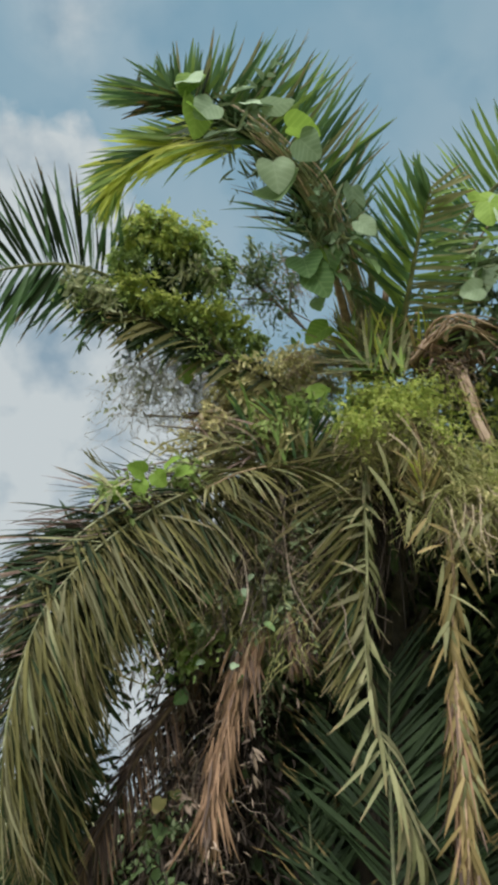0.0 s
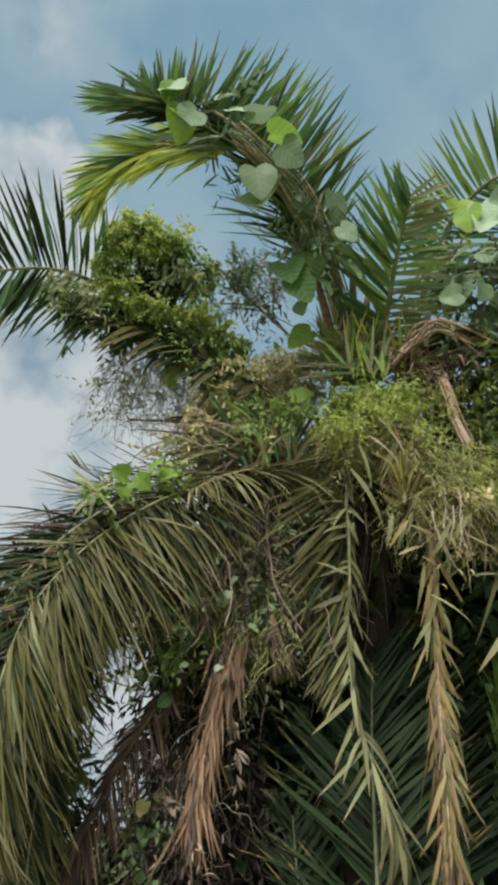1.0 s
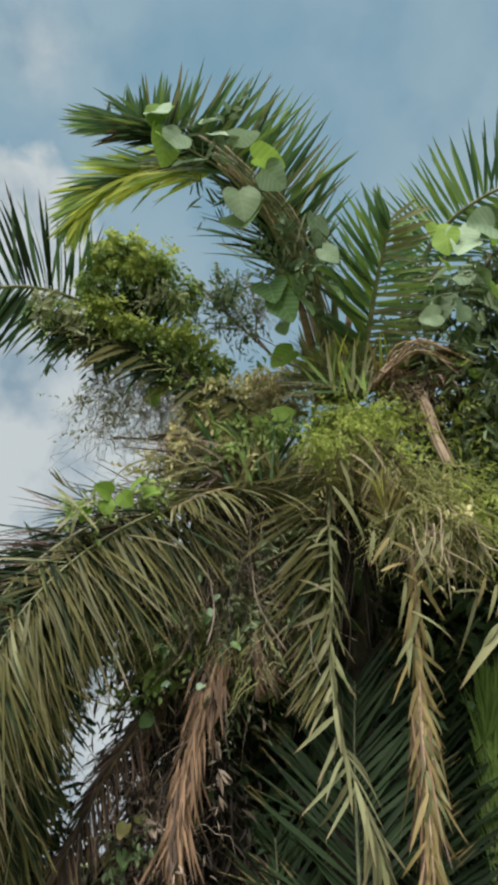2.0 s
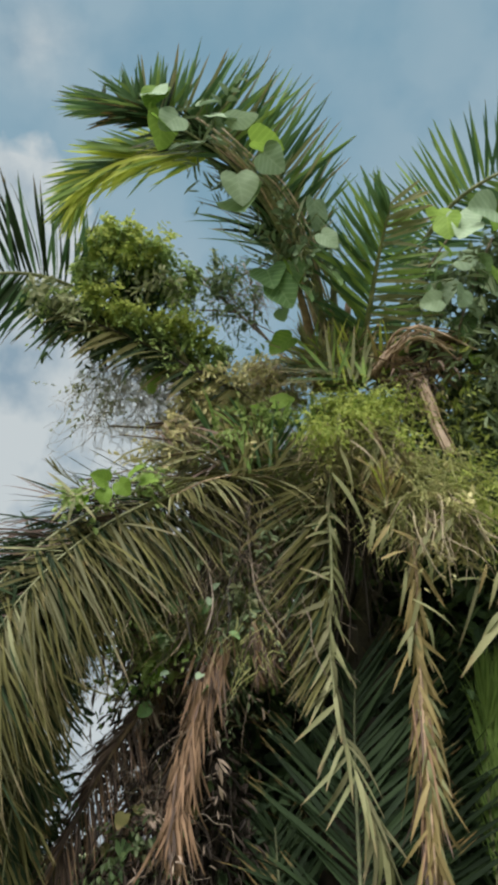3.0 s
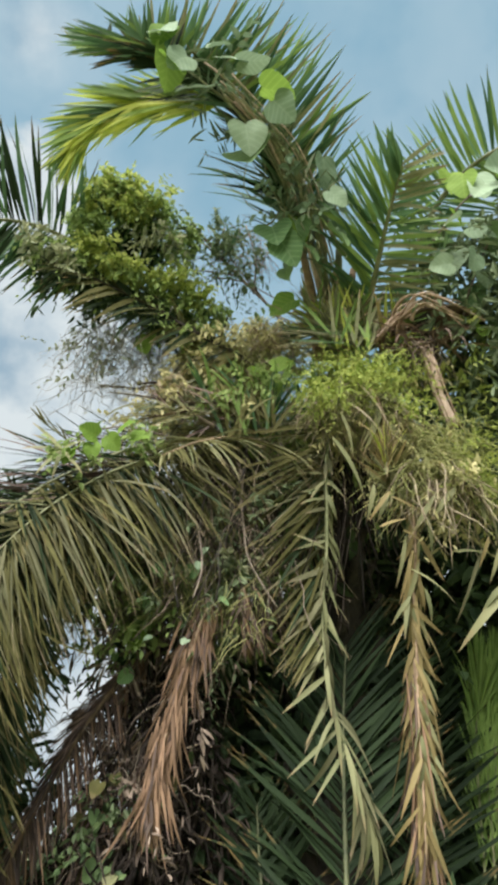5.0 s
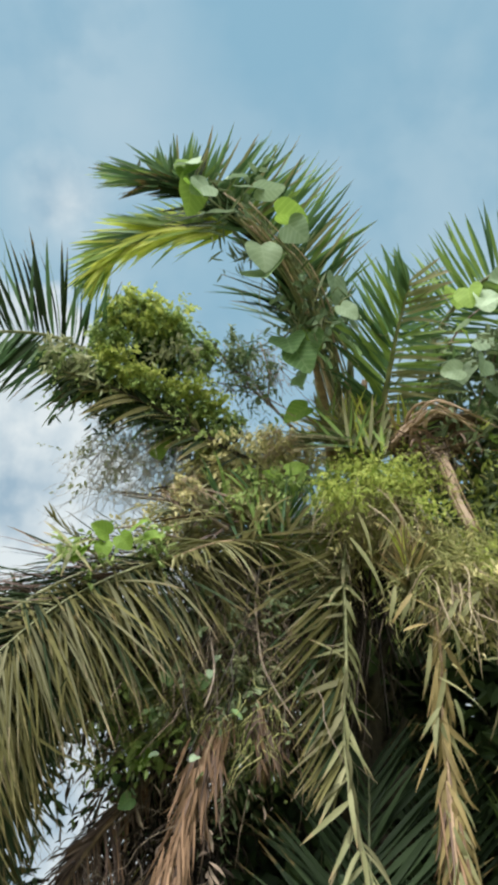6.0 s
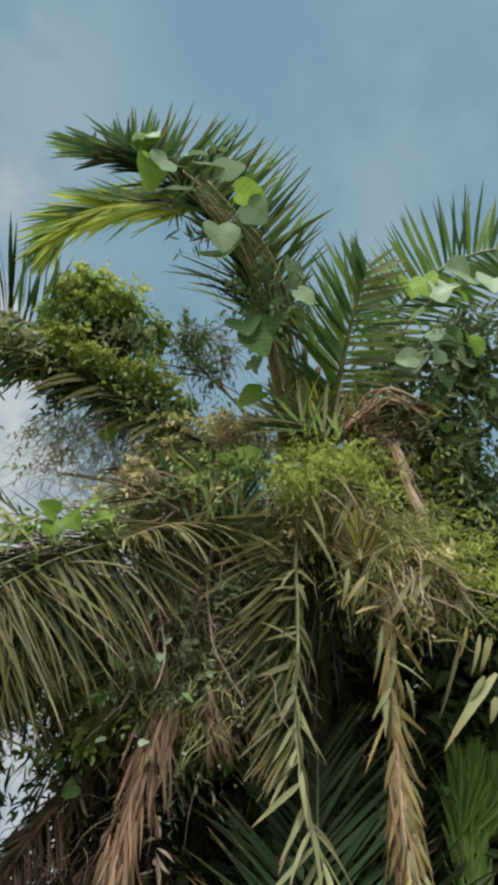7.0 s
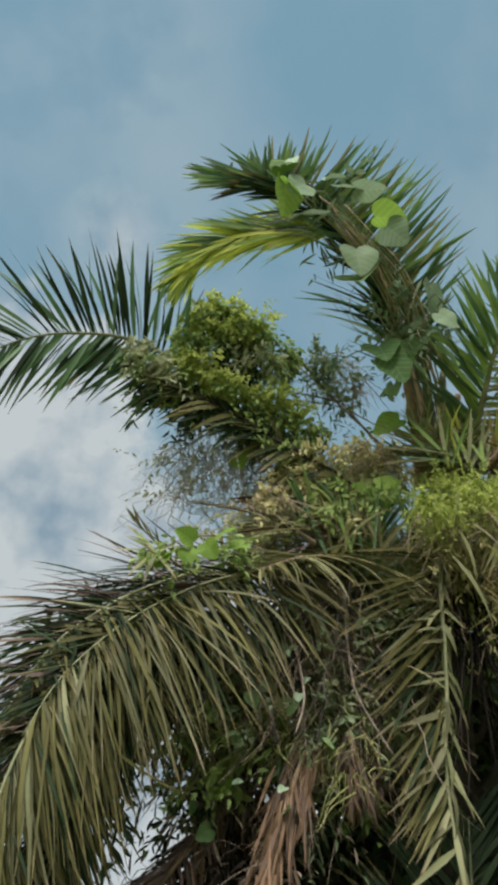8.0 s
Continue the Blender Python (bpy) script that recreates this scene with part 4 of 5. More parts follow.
# cut stalk and the dry flower head
stalk = petiole("cut_stalk", [(1.16, 3.61, 4.21), (1.19, 3.60, 4.02), (1.24, 3.65, 3.82), (1.31, 3.69, 3.65)], 0.03, 0.045, M_STALK, "pale pinkish cut leaf stalk split into fibres", 0.8)
rng = random.Random(76)
for k in range(16):
    a, b = rng.uniform(-1, 1), rng.uniform(-1, 1)
    off = [Vector((0.034 * a, -0.03 - 0.01 * rng.random(), 0.012 * b)) * w + Vector((rng.gauss(0, .005), 0, 0)) for w in (0.75, 0.9, 1.05, 1.2)]
    row = [Vector(p) + o for p, o in zip(((1.16, 3.61, 4.20), (1.19, 3.60, 4.02), (1.24, 3.65, 3.82), (1.31, 3.70, 3.63)), off)]
    v, f = [], []
    tube(v, f, spline(row[:2 + k % 3] if k % 3 < 2 else row, 10), rng.uniform(0.006, 0.012), rng.uniform(0.003, 0.010), 5, 0.7)
    mesh_part("fibre", v, f, rng.choice((M_STALK, M_STALK, M_RACHIS_DRY)), stalk)
head = petiole("flower_head", [(1.31, 3.90, 4.27), (1.24, 3.76, 4.41), (1.17, 3.66, 4.48)], 0.06, 0.1, M_BARK, "brown dry flower head of the palm", 0.9)
rng = random.Random(82)
v, f = [], []
axis = spline([(0.87, 3.60, 4.20), (1.19, 3.56, 4.33), (1.60, 3.62, 4.46)], 16)
rim = []
for shell in (0, 1):
    for i, (p, t) in enumerate(axis):
        swell = max(0.0, math.sin(math.pi * i / 16)) ** 0.7
        for j in range(9):
            w = math.pi * j / 8
            r = (1.0 - 0.08 * shell) * (1 + rng.uniform(-0.04, 0.04))
            v.append(p + Vector((0, 0.24 * swell * r * math.sin(w), (0.15 * math.cos(w) + 0.02 * math.sin(i * 1.7) * (j == 0)) * swell * r)))
            if j == 0 and not shell:
                rim.append(v[-1].copy())
for shell in (0, 1):
    for i in range(16):
        for j in range(8):
            q = shell * 153 + i * 9 + j
            f.append((q, q + 1, q + 10, q + 9) if shell else (q, q + 9, q + 10, q + 1))
for i in range(16):
    for j in (0, 8):
        q = i * 9 + j
        f.append((q, 153 + q, 153 + q + 9, q + 9) if j == 0 else (q, q + 9, 153 + q + 9, 153 + q))
hood = mesh_part("hood", v, f, M_HOOD, palm, "brown woody flower sheath open like a boat")
for k in range(9):
    row = [rim[i] + Vector((rng.gauss(0, .014), -0.012 + rng.gauss(0, .014), rng.gauss(0.008, .016))) for i in range(k % 4, 17 - (k * 5) % 6, 3)]
    v, f = [], []
    tube(v, f, spline(row, 16), rng.uniform(0.007, 0.014), 0.005, 5, 0.7)
    mesh_part("fibre", v, f, rng.choice((M_RACHIS_DRY, M_STALK)), hood)
rng = random.Random(77)
for k in range(30):
    a = Vector((1.16, 3.57, 4.20)) + Vector((rng.gauss(0, .17), rng.gauss(0, .05), rng.gauss(0, .04)))
    place_leaf(head, leaflet_mesh(BENDS[rng.choice((2, 3, 4, 4))], rng.choice((-0.5, 0.6)), rng.choice((M_RUST, M_GOLD, M_BROWN, M_BROWN)).name), a,
               Vector((rng.gauss(0, 1), rng.gauss(-0.5, .4), rng.uniform(-0.3, 0.7))), Vector((0, -0.3, 1)), rng.uniform(0.012, 0.026), rng.uniform(0.16, 0.4), "strap")
for k in range(6):
    h = rng.uniform(-1, 1)
    a, b, c, d = [Vector(p) + Vector((rng.gauss(0, .05), -0.03 + rng.gauss(0, .03), 0.05 * h + rng.gauss(0, .03))) for p in ((0.93, 3.69, 4.22), (1.01, 3.51, 4.36), (1.16, 3.42, 4.39), (1.42, 3.46, 4.28))]
    v, f = [], []
    tube(v, f, spline([a, b, c, d] if k % 3 else [b, c, d], 12), rng.uniform(0.008, 0.016), 0.005, 5, 0.6)
    mesh_part("stalk", v, f, rng.choice((M_RACHIS_DRY, M_RACHIS_DRY, M_STALK)), head)
strands("fibre_tuft", head, (1.15, 3.61, 4.18), (0.1, 0.05, 0.08), 70, 0.28, M_FIBRE, seed=78, width=0.006, sway=0.4)
for k in range(5):
    a = Vector((1.15, 3.64, 4.27)) + Vector((rng.gauss(0, .12), rng.gauss(0, .04), rng.gauss(0, .03)))
    b = a + Vector((rng.gauss(0, .12), -0.06, rng.uniform(0.06, 0.14)))
    c = b + Vector((rng.gauss(0, .12), -0.04, rng.uniform(-0.22, -0.05)))
    v, f = [], []
    tube(v, f, spline([a, b, c], 8), 0.007, 0.004, 5, 0.6)
    mesh_part("stalk", v, f, M_RACHIS_DRY, head)

# young palm beside it
young = thing("young_palm", "vivid green young palm with upright thin leaflets", "palm tree")
for k, (foot, low, mid, tip) in enumerate((((1.37, 4.9, 0.0), (1.49, 4.75, 1.88), (1.54, 4.70, 2.22), (1.56, 4.65, 2.51)), ((1.43, 4.9, 0.0), (1.55, 4.75, 1.88), (1.62, 4.70, 2.24), (1.69, 4.65, 2.54)), ((1.48, 4.9, 0.0), (1.60, 4.75, 1.88), (1.70, 4.70, 2.21), (1.79, 4.65, 2.46)))):
    frond(young, "frond", [foot, low, mid, tip], (0, -0.9, 0.3), (FR, FR), n=110, start=0.22, length=0.40, width=0.014, radius=(0.012, 0.004), angles=((16, 9, 5), (16, 9, 5)), droop=(0, 0),
          seed=50 + k, bends=(0, 1), wild=0.1)

# ---- vines ----
FACE = (0.0, -0.85, 0.5)


def hearts(vine, rows, mat, seed=1):
    """Large heart-shaped leaves: rows of place, size and the way the tip points across (x) and up (z)."""
    rng = random.Random(seed)
    for place, size, x, z in rows:
        up = Vector(FACE) + Vector((rng.gauss(0, .55), rng.gauss(0, .3), rng.gauss(0, .5)))
        heart_leaf(vine, place, (x, rng.gauss(-0.1, .2), z), up, size, mat, rng.randrange(6))


top_vine = thing("climbing_vine", "vine with large heart-shaped leaves winding up a frond", "vine")
stems("stem", top_vine, [[(0.58, 3.70, 4.66), (0.45, 3.40, 4.89), (0.31, 3.15, 5.06), (0.18, 2.95, 5.16), (-0.01, 2.80, 5.30), (-0.18, 2.64, 5.29), (-0.37, 2.50, 5.30)], [(0.62, 3.65, 4.83), (0.53, 3.35, 5.06), (0.36, 3.10, 5.17), (0.14, 2.90, 5.24), (-0.08, 2.70, 5.24)]], 0.011, M_RACHIS)
stems("stem", top_vine, [[(0.10, 2.80, 5.35), (-0.01, 2.72, 5.38), (-0.13, 2.62, 5.40), (-0.22, 2.58, 5.44)], [(0.21, 2.96, 5.18), (0.10, 2.85, 5.24), (-0.04, 2.72, 5.30)]], 0.012, M_STALK)
rng = random.Random(79)
COLUMN = [(0.62, 3.72, 4.63), (0.50, 3.44, 4.83), (0.39, 3.20, 5.05), (0.25, 3.00, 5.16), (0.08, 2.84, 5.25), (-0.10, 2.68, 5.29)]
for k in range(40):
    side, deep = rng.uniform(-0.13, 0.13), rng.uniform(-0.14, 0.0)
    row = [Vector(p) + Vector((side * (0.8 - 0.1 * i) + rng.gauss(0, .012), deep, rng.gauss(0, .012))) for i, p in enumerate(COLUMN[k % 3:6 - (k // 3) % 3])]
    stems("stem", top_vine, [row], rng.uniform(0.005, 0.010), rng.choice((M_STEM, M_STEM, M_RACHIS, M_STALK)))
hearts(top_vine, [((0.02, 2.75, 5.16), 0.24, 0.15, -0.95), ((-0.14, 2.42, 5.22), 0.18, 0.75, -0.35), ((-0.04, 2.40, 5.17), 0.18, 0.8, -0.1), ((0.17, 2.60, 5.15), 0.20, 0.5, -0.8), ((-0.17, 2.58, 5.20), 0.21, -0.85, -0.35), ((-0.29, 2.40, 5.20), 0.18, -0.5, -0.85), ((-0.47, 2.37, 5.37), 0.18, 0.5, -0.7), ((-0.20, 2.42, 5.30), 0.13, 0.8, 0.3), ((0.51, 2.96, 5.16), 0.21, 0.1, -0.9), ((0.53, 3.02, 4.91), 0.15, 0.6, -0.6)], M_HEART_PALE, 3)
hearts(top_vine, [((-0.40, 2.37, 5.42), 0.18, -0.35, -0.8), ((-0.42, 2.42, 5.32), 0.24, 0.05, -0.95), ((-0.43, 2.38, 5.16), 0.17, 0.6, -0.6), ((0.09, 2.58, 5.21), 0.22, 0.85, -0.3), ((0.38, 3.50, 4.47), 0.19, -0.6, -0.3), ((0.32, 3.20, 4.88), 0.20, 0.4, -0.8)], M_HEART_LIT, 4)
hearts(top_vine, [((0.06, 2.95, 5.18), 0.32, -0.05, -0.97), ((0.20, 3.20, 4.79), 0.24, 0.1, -0.95), ((0.24, 3.17, 4.66), 0.22, 0.4, -0.85), ((0.36, 3.18, 4.85), 0.22, -0.1, -0.9), ((0.29, 3.29, 4.53), 0.12, 0, -1), ((0.36, 3.21, 4.68), 0.20, 0.5, -0.7), ((0.56, 3.20, 4.77), 0.18, 0.5, -0.7)], M_HEART, 5)
leaf_cloud("foliage", top_vine, [((0.44, 3.22, 5.01), (0.14, 0.1, 0.2), 120), ((0.39, 3.35, 4.94), (0.16, 0.1, 0.15), 130), ((-0.16, 2.66, 5.44), (0.14, 0.08, 0.1), 70)], 0.1, M_HEART_PALE, seed=23, shell=0.0, slim=0.6)
leaf_cloud("column_leaves", top_vine, [((0.37, 3.14, 4.97), (0.1, 0.06, 0.16), 36), ((0.22, 2.96, 5.08), (0.1, 0.06, 0.13), 36), ((0.05, 2.80, 5.18), (0.12, 0.06, 0.1), 36), ((-0.15, 2.66, 5.27), (0.12, 0.06, 0.08), 36)], 0.17, M_GREEN_STUFF, seed=40, shell=0.0, slim=0.12, hang=0.2, reach=1.4)
tangle("winding_tangle", top_vine, (0.38, 3.20, 5.05), (0.12, 0.08, 0.28), 40, 0.45, M_RACHIS, seed=68, width=0.006, curl=0.5)
right_vine = thing("climbing_vine", "vine with big heart-shaped leaves over the side of the crown", "vine")
stems("stem", right_vine, [[(1.05, 3.74, 4.74), (1.28, 3.44, 4.92), (1.45, 3.17, 5.04), (1.67, 3.03, 5.07)], [(1.68, 3.15, 4.96), (1.58, 3.39, 4.76), (1.48, 3.64, 4.45), (1.54, 3.88, 3.98)]], 0.01, M_TWIG)
hearts(right_vine, [((1.31, 3.01, 5.10), 0.2, -0.1, -0.9), ((1.57, 2.98, 5.02), 0.19, 0.2, -0.9), ((1.74, 2.95, 5.03), 0.16, 0.2, -0.8), ((1.36, 3.24, 5.02), 0.13, 0.4, -0.7), ((1.57, 3.60, 4.37), 0.13, -0.2, -0.9), ((1.70, 3.25, 4.77), 0.16, 0.2, -0.8)], M_HEART_LIT, 6)
hearts(right_vine, [((1.44, 3.00, 5.06), 0.22, 0.1, -0.9), ((1.24, 3.50, 4.72), 0.20, 0.7, -0.4), ((1.42, 3.40, 4.83), 0.21, -0.3, -0.8), ((1.61, 3.36, 4.78), 0.25, 0.3, -0.8), ((1.18, 3.45, 4.88), 0.13, 0.5, 0.2),
                    ((1.57, 3.41, 4.68), 0.15, 0.1, -1), ((1.71, 3.49, 4.51), 0.22, 0.1, -0.9), ((1.47, 3.29, 4.92), 0.22, 0.6, -0.4)], M_HEART_PALE, 7)
hearts(right_vine, [((1.35, 2.70, 4.61), 0.18, -0.5, -0.7), ((1.52, 2.70, 4.69), 0.23, -0.8, -0.3), ((1.66, 2.70, 4.71), 0.22, -0.3, -0.8), ((1.21, 2.80, 4.45), 0.11, -0.8, -0.4), ((1.35, 3.00, 4.39), 0.15, -0.3, -0.8), ((1.23, 3.05, 4.35), 0.14, -0.8, -0.2)], M_HEART_PALE, 15)
hearts(right_vine, [((1.22, 2.70, 4.68), 0.17, -0.1, -0.95), ((1.57, 3.00, 4.55), 0.18, 0.1, -0.95)], M_HEART_LIT, 16)
hearts(right_vine, [((1.57, 3.27, 4.89), 0.24, 0.3, -0.8), ((1.38, 3.40, 4.92), 0.2, -0.2, -0.8), ((1.54, 3.56, 4.67), 0.2, 0, -0.9), ((1.66, 3.63, 4.44), 0.2, 0.2, -0.9), ((1.33, 3.50, 4.92), 0.18, 0.5, -0.6), ((1.78, 3.41, 4.63), 0.24, 0.3, -0.8)], M_HEART, 8)
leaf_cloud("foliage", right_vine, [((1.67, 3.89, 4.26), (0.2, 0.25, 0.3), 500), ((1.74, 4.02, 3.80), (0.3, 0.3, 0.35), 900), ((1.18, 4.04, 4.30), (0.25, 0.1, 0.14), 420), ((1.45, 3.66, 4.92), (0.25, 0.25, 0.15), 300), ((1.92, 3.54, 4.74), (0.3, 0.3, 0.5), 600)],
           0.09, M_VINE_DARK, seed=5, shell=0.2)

leaf_cloud("green_foliage", right_vine, [((1.57, 3.66, 4.28), (0.2, 0.2, 0.35), 700), ((1.65, 3.87, 3.80), (0.25, 0.2, 0.3), 520), ((1.40, 3.46, 4.93), (0.25, 0.2, 0.18), 260), ((1.81, 3.30, 4.81), (0.25, 0.2, 0.35), 420)],
           0.13, M_GREEN_STUFF, seed=25, shell=0.1, slim=0.26, hang=0.8)
leaf_cloud("yellowing_foliage", right_vine, [((1.50, 3.60, 4.30), (0.12, 0.1, 0.1), 90), ((1.44, 3.69, 3.95), (0.14, 0.12, 0.2), 200)], 0.07, M_LIME, seed=26, shell=0.0, slim=0.4)
mat_vine = thing("climbing_vine", "lime green leafy vine mat draped over the palm crown", "vine")
leaf_cloud("foliage", mat_vine, [((0.76, 3.65, 3.98), (0.32, 0.18, 0.07), 2600), ((0.55, 3.80, 3.85), (0.16, 0.18, 0.12), 500), ((1.00, 3.65, 3.89), (0.18, 0.18, 0.16), 600), ((1.37, 3.65, 3.41), (0.22, 0.2, 0.2), 900),
                                 ((1.58, 3.61, 3.20), (0.25, 0.2, 0.2), 800), ((0.44, 3.95, 3.71), (0.16, 0.16, 0.16), 350)], 0.05, M_LIME, seed=2, slim=0.3, shell=0.2, reach=4.0)
leaf_cloud("lime_fringe", mat_vine, [((0.46, 3.42, 3.73), (0.12, 0.05, 0.05), 260), ((0.73, 3.42, 3.83), (0.14, 0.05, 0.04), 280), ((0.57, 3.42, 3.70), (0.1, 0.05, 0.05), 160), ((0.96, 3.46, 3.61), (0.1, 0.05, 0.06), 120)], 0.05, M_LIME, seed=41, slim=0.34, shell=0.0, hang=0.6)
leaf_cloud("dry_foliage", mat_vine, [((0.64, 3.83, 3.63), (0.22, 0.12, 0.1), 450), ((0.94, 3.69, 3.63), (0.18, 0.1, 0.1), 350), ((1.11, 3.64, 3.26), (0.16, 0.12, 0.12), 350), ((1.11, 3.67, 4.05), (0.1, 0.08, 0.1), 200)], 0.08, M_TAWNY, seed=27, slim=0.2, shell=0.0, hang=0.9)
strands("straw", mat_vine, (0.74, 3.68, 3.79), (0.32, 0.12, 0.1), 150, 0.4, M_STRAW, seed=70, width=0.005, sway=0.5)
strands("side_straw", mat_vine, (1.13, 3.59, 3.23), (0.2, 0.1, 0.1), 90, 0.4, M_STRAW, seed=71, width=0.006, sway=0.5)
strands("tendril_mat", mat_vine, (0.70, 3.65, 3.80), (0.26, 0.1, 0.08), 420, 0.34, M_MOSS, seed=73, width=0.0032, sway=0.8)
strands("side_tendril_mat", mat_vine, (1.10, 3.62, 3.43), (0.24, 0.12, 0.2), 560, 0.4, M_MOSS, seed=74, width=0.0034, sway=0.8)
stems("tendril", mat_vine, [[(0.44, 3.72, 3.91), (0.57, 3.57, 4.02), (0.78, 3.53, 4.03), (0.99, 3.49, 4.08)], [(0.90, 3.58, 3.81), (1.09, 3.53, 3.70), (1.19, 3.56, 3.48), (1.37, 3.54, 3.39)]], 0.006, M_RACHIS)

tawny_vine = thing("climbing_vine", "tawny and olive withered vine tangle on the crown", "vine")
leaf_cloud("foliage", tawny_vine, [((0.09, 4.03, 4.39), (0.36, 0.22, 0.17), 900), ((0.33, 3.97, 4.45), (0.2, 0.2, 0.14), 350), ((-0.23, 4.02, 4.12), (0.28, 0.22, 0.17), 700), ((1.12, 3.83, 3.46), (0.26, 0.2, 0.25), 450),
                                   ((-0.46, 4.00, 3.82), (0.3, 0.2, 0.1), 500), ((1.24, 3.69, 3.17), (0.2, 0.2, 0.25), 300), ((0.16, 4.11, 3.98), (0.3, 0.25, 0.25), 900), ((-0.16, 4.24, 4.25), (0.35, 0.1, 0.15), 600), ((-0.25, 4.30, 3.93), (0.3, 0.1, 0.08), 500)], 0.07, M_TAWNY, seed=3, slim=0.34, shell=0.1)
leaf_cloud("greenery", tawny_vine, [((0.61, 4.15, 3.72), (0.25, 0.2, 0.3), 500), ((-0.15, 4.02, 4.40), (0.3, 0.2, 0.12), 90)], 0.11, M_VINE, seed=13, shell=0.2)
strands("tendril_mat", tawny_vine, (0.01, 3.88, 4.25), (0.38, 0.12, 0.16), 620, 0.32, M_MOSS, seed=75, width=0.0034, sway=1.0)
leaf_cloud("blade_litter", tawny_vine, [((0.22, 3.88, 3.76), (0.2, 0.08, 0.08), 90), ((-0.33, 3.84, 3.83), (0.2, 0.08, 0.06), 120)], 0.2, M_GREY, seed=35, shell=0.0, slim=0.08, hang=0.4, reach=0.8)
strands("pale_straw", tawny_vine, (0.04, 3.81, 3.89), (0.3, 0.06, 0.12), 180, 0.3, M_STRAW, seed=81, width=0.004, sway=0.9)
strands("dry_straw", tawny_vine, (-0.03, 3.90, 4.31), (0.4, 0.15, 0.15), 130, 0.35, M_STRAW, seed=72, width=0.005, sway=0.9)
stems("branch", tawny_vine, [[(-0.56, 3.68, 4.55), (-0.25, 3.74, 4.35), (0.01, 3.78, 4.22), (0.20, 3.80, 4.09)], [(-0.12, 3.74, 4.31), (-0.09, 3.71, 4.36), (-0.06, 3.65, 4.43)]], 0.011, M_BARK)
stems("branch", tawny_vine, [[(-0.90, 4.03, 4.14), (-0.59, 4.04, 4.12), (-0.31, 4.04, 4.08)]], 0.010, M_TWIG)
stems("branch", tawny_vine, [[(-0.29, 3.61, 5.19), (-0.06, 3.78, 5.02), (0.18, 3.89, 4.81), (0.38, 3.96, 4.63)]], 0.012, M_TWIG)
stems("branch", tawny_vine, [[(-0.18, 3.87, 4.99), (0.06, 3.86, 4.93), (0.42, 3.89, 4.71)]], 0.007, M_TWIG)
leaf_cloud("tawny_mat", tawny_vine, [((-0.05, 3.74, 4.36), (0.22, 0.06, 0.06), 260), ((0.24, 3.74, 4.39), (0.18, 0.06, 0.06), 240), ((-0.27, 3.72, 4.13), (0.14, 0.06, 0.06), 160), ((-0.41, 3.70, 3.91), (0.14, 0.06, 0.05), 130), ((-0.03, 3.70, 3.85), (0.2, 0.06, 0.04), 110)], 0.06, M_TAWNY, seed=38, slim=0.36, shell=0.0, hang=0.9)
for k in range(26):
    rng = random.Random(400 + k)
    p = Vector((0.05, 3.66, 3.58)) + Vector((rng.uniform(-.13, .2), rng.uniform(-.05, .05), rng.uniform(-.06, .08)))
    place_leaf(palm, leaflet_mesh(BENDS[rng.choice((0, 1, 2))], rng.choice((-0.5, 0.6)), rng.choice((M_GREEN, M_FRESH, M_OLIVE, M_OLIVE)).name), p,
               Vector((rng.gauss(0, .35), rng.gauss(-.1, .2), 1)), Vector((rng.gauss(0, .3), -1, 0.1)), rng.uniform(0.018, 0.03), rng.uniform(0.25, 0.5), "blade")
for k in range(40):
    rng = random.Random(500 + k)
    p = Vector((-0.18, 3.68, 3.67)) + Vector((rng.uniform(-.3, .22), rng.uniform(-.06, .06), rng.uniform(-.06, .12)))
    place_leaf(palm, leaflet_mesh(BENDS[rng.choice((1, 2, 3))], rng.choice((-0.5, 0.6)), rng.choice((M_BROWN, M_SAGE, M_OLIVE)).name), p,
               Vector((rng.gauss(-.6, .5), rng.gauss(-.1, .2), rng.gauss(.1, .3))), Vector((rng.gauss(0, .3), -0.7, 0.7)), rng.uniform(0.016, 0.036), rng.uniform(0.2, 0.42), "dry_blade")
leaf_cloud("straw_patch", tawny_vine, [((0.22, 3.68, 4.31), (0.07, 0.05, 0.08), 110), ((-0.41, 3.68, 3.87), (0.1, 0.05, 0.06), 90)], 0.07, M_STRAW, seed=42, slim=0.3, shell=0.0, hang=0.8)
leaf_cloud("green_mat", tawny_vine, [((0.13, 3.60, 3.91), (0.2, 0.05, 0.035), 150), ((-0.15, 3.64, 3.78), (0.1, 0.05, 0.05), 80), ((-0.35, 3.74, 4.35), (0.1, 0.05, 0.04), 80)], 0.06, M_VINE, seed=39, slim=0.45, shell=0.0)
for k, (row, mat) in enumerate((([(-0.05, 3.74, 3.84), (-0.27, 3.72, 3.80), (-0.51, 3.72, 3.84), (-0.78, 3.74, 3.89)], M_TWIG), ([(0.00, 3.72, 3.73), (-0.20, 3.70, 3.75), (-0.40, 3.70, 3.71), (-0.57, 3.72, 3.68)], M_HOOD), ([(-0.13, 3.70, 3.62), (-0.26, 3.68, 3.71), (-0.36, 3.70, 3.86)], M_TWIG))):
    v, f = [], []
    tube(v, f, spline(row, 10), 0.03, 0.006, 7, 0.3)
    mesh_part("leaf_sheath", v, f, mat, palm)
hearts(tawny_vine, [((0.06, 3.65, 4.02), 0.14, 0.8, -0.1), ((0.20, 3.64, 4.03), 0.15, 0.9, 0.15), ((0.15, 3.68, 3.98), 0.12, 0.5, -0.3)], M_HEART_LIT, 9)
hearts(tawny_vine, [((-0.60, 3.87, 4.47), 0.18, 0.0, -0.9)], M_HEART_LIT, 10)

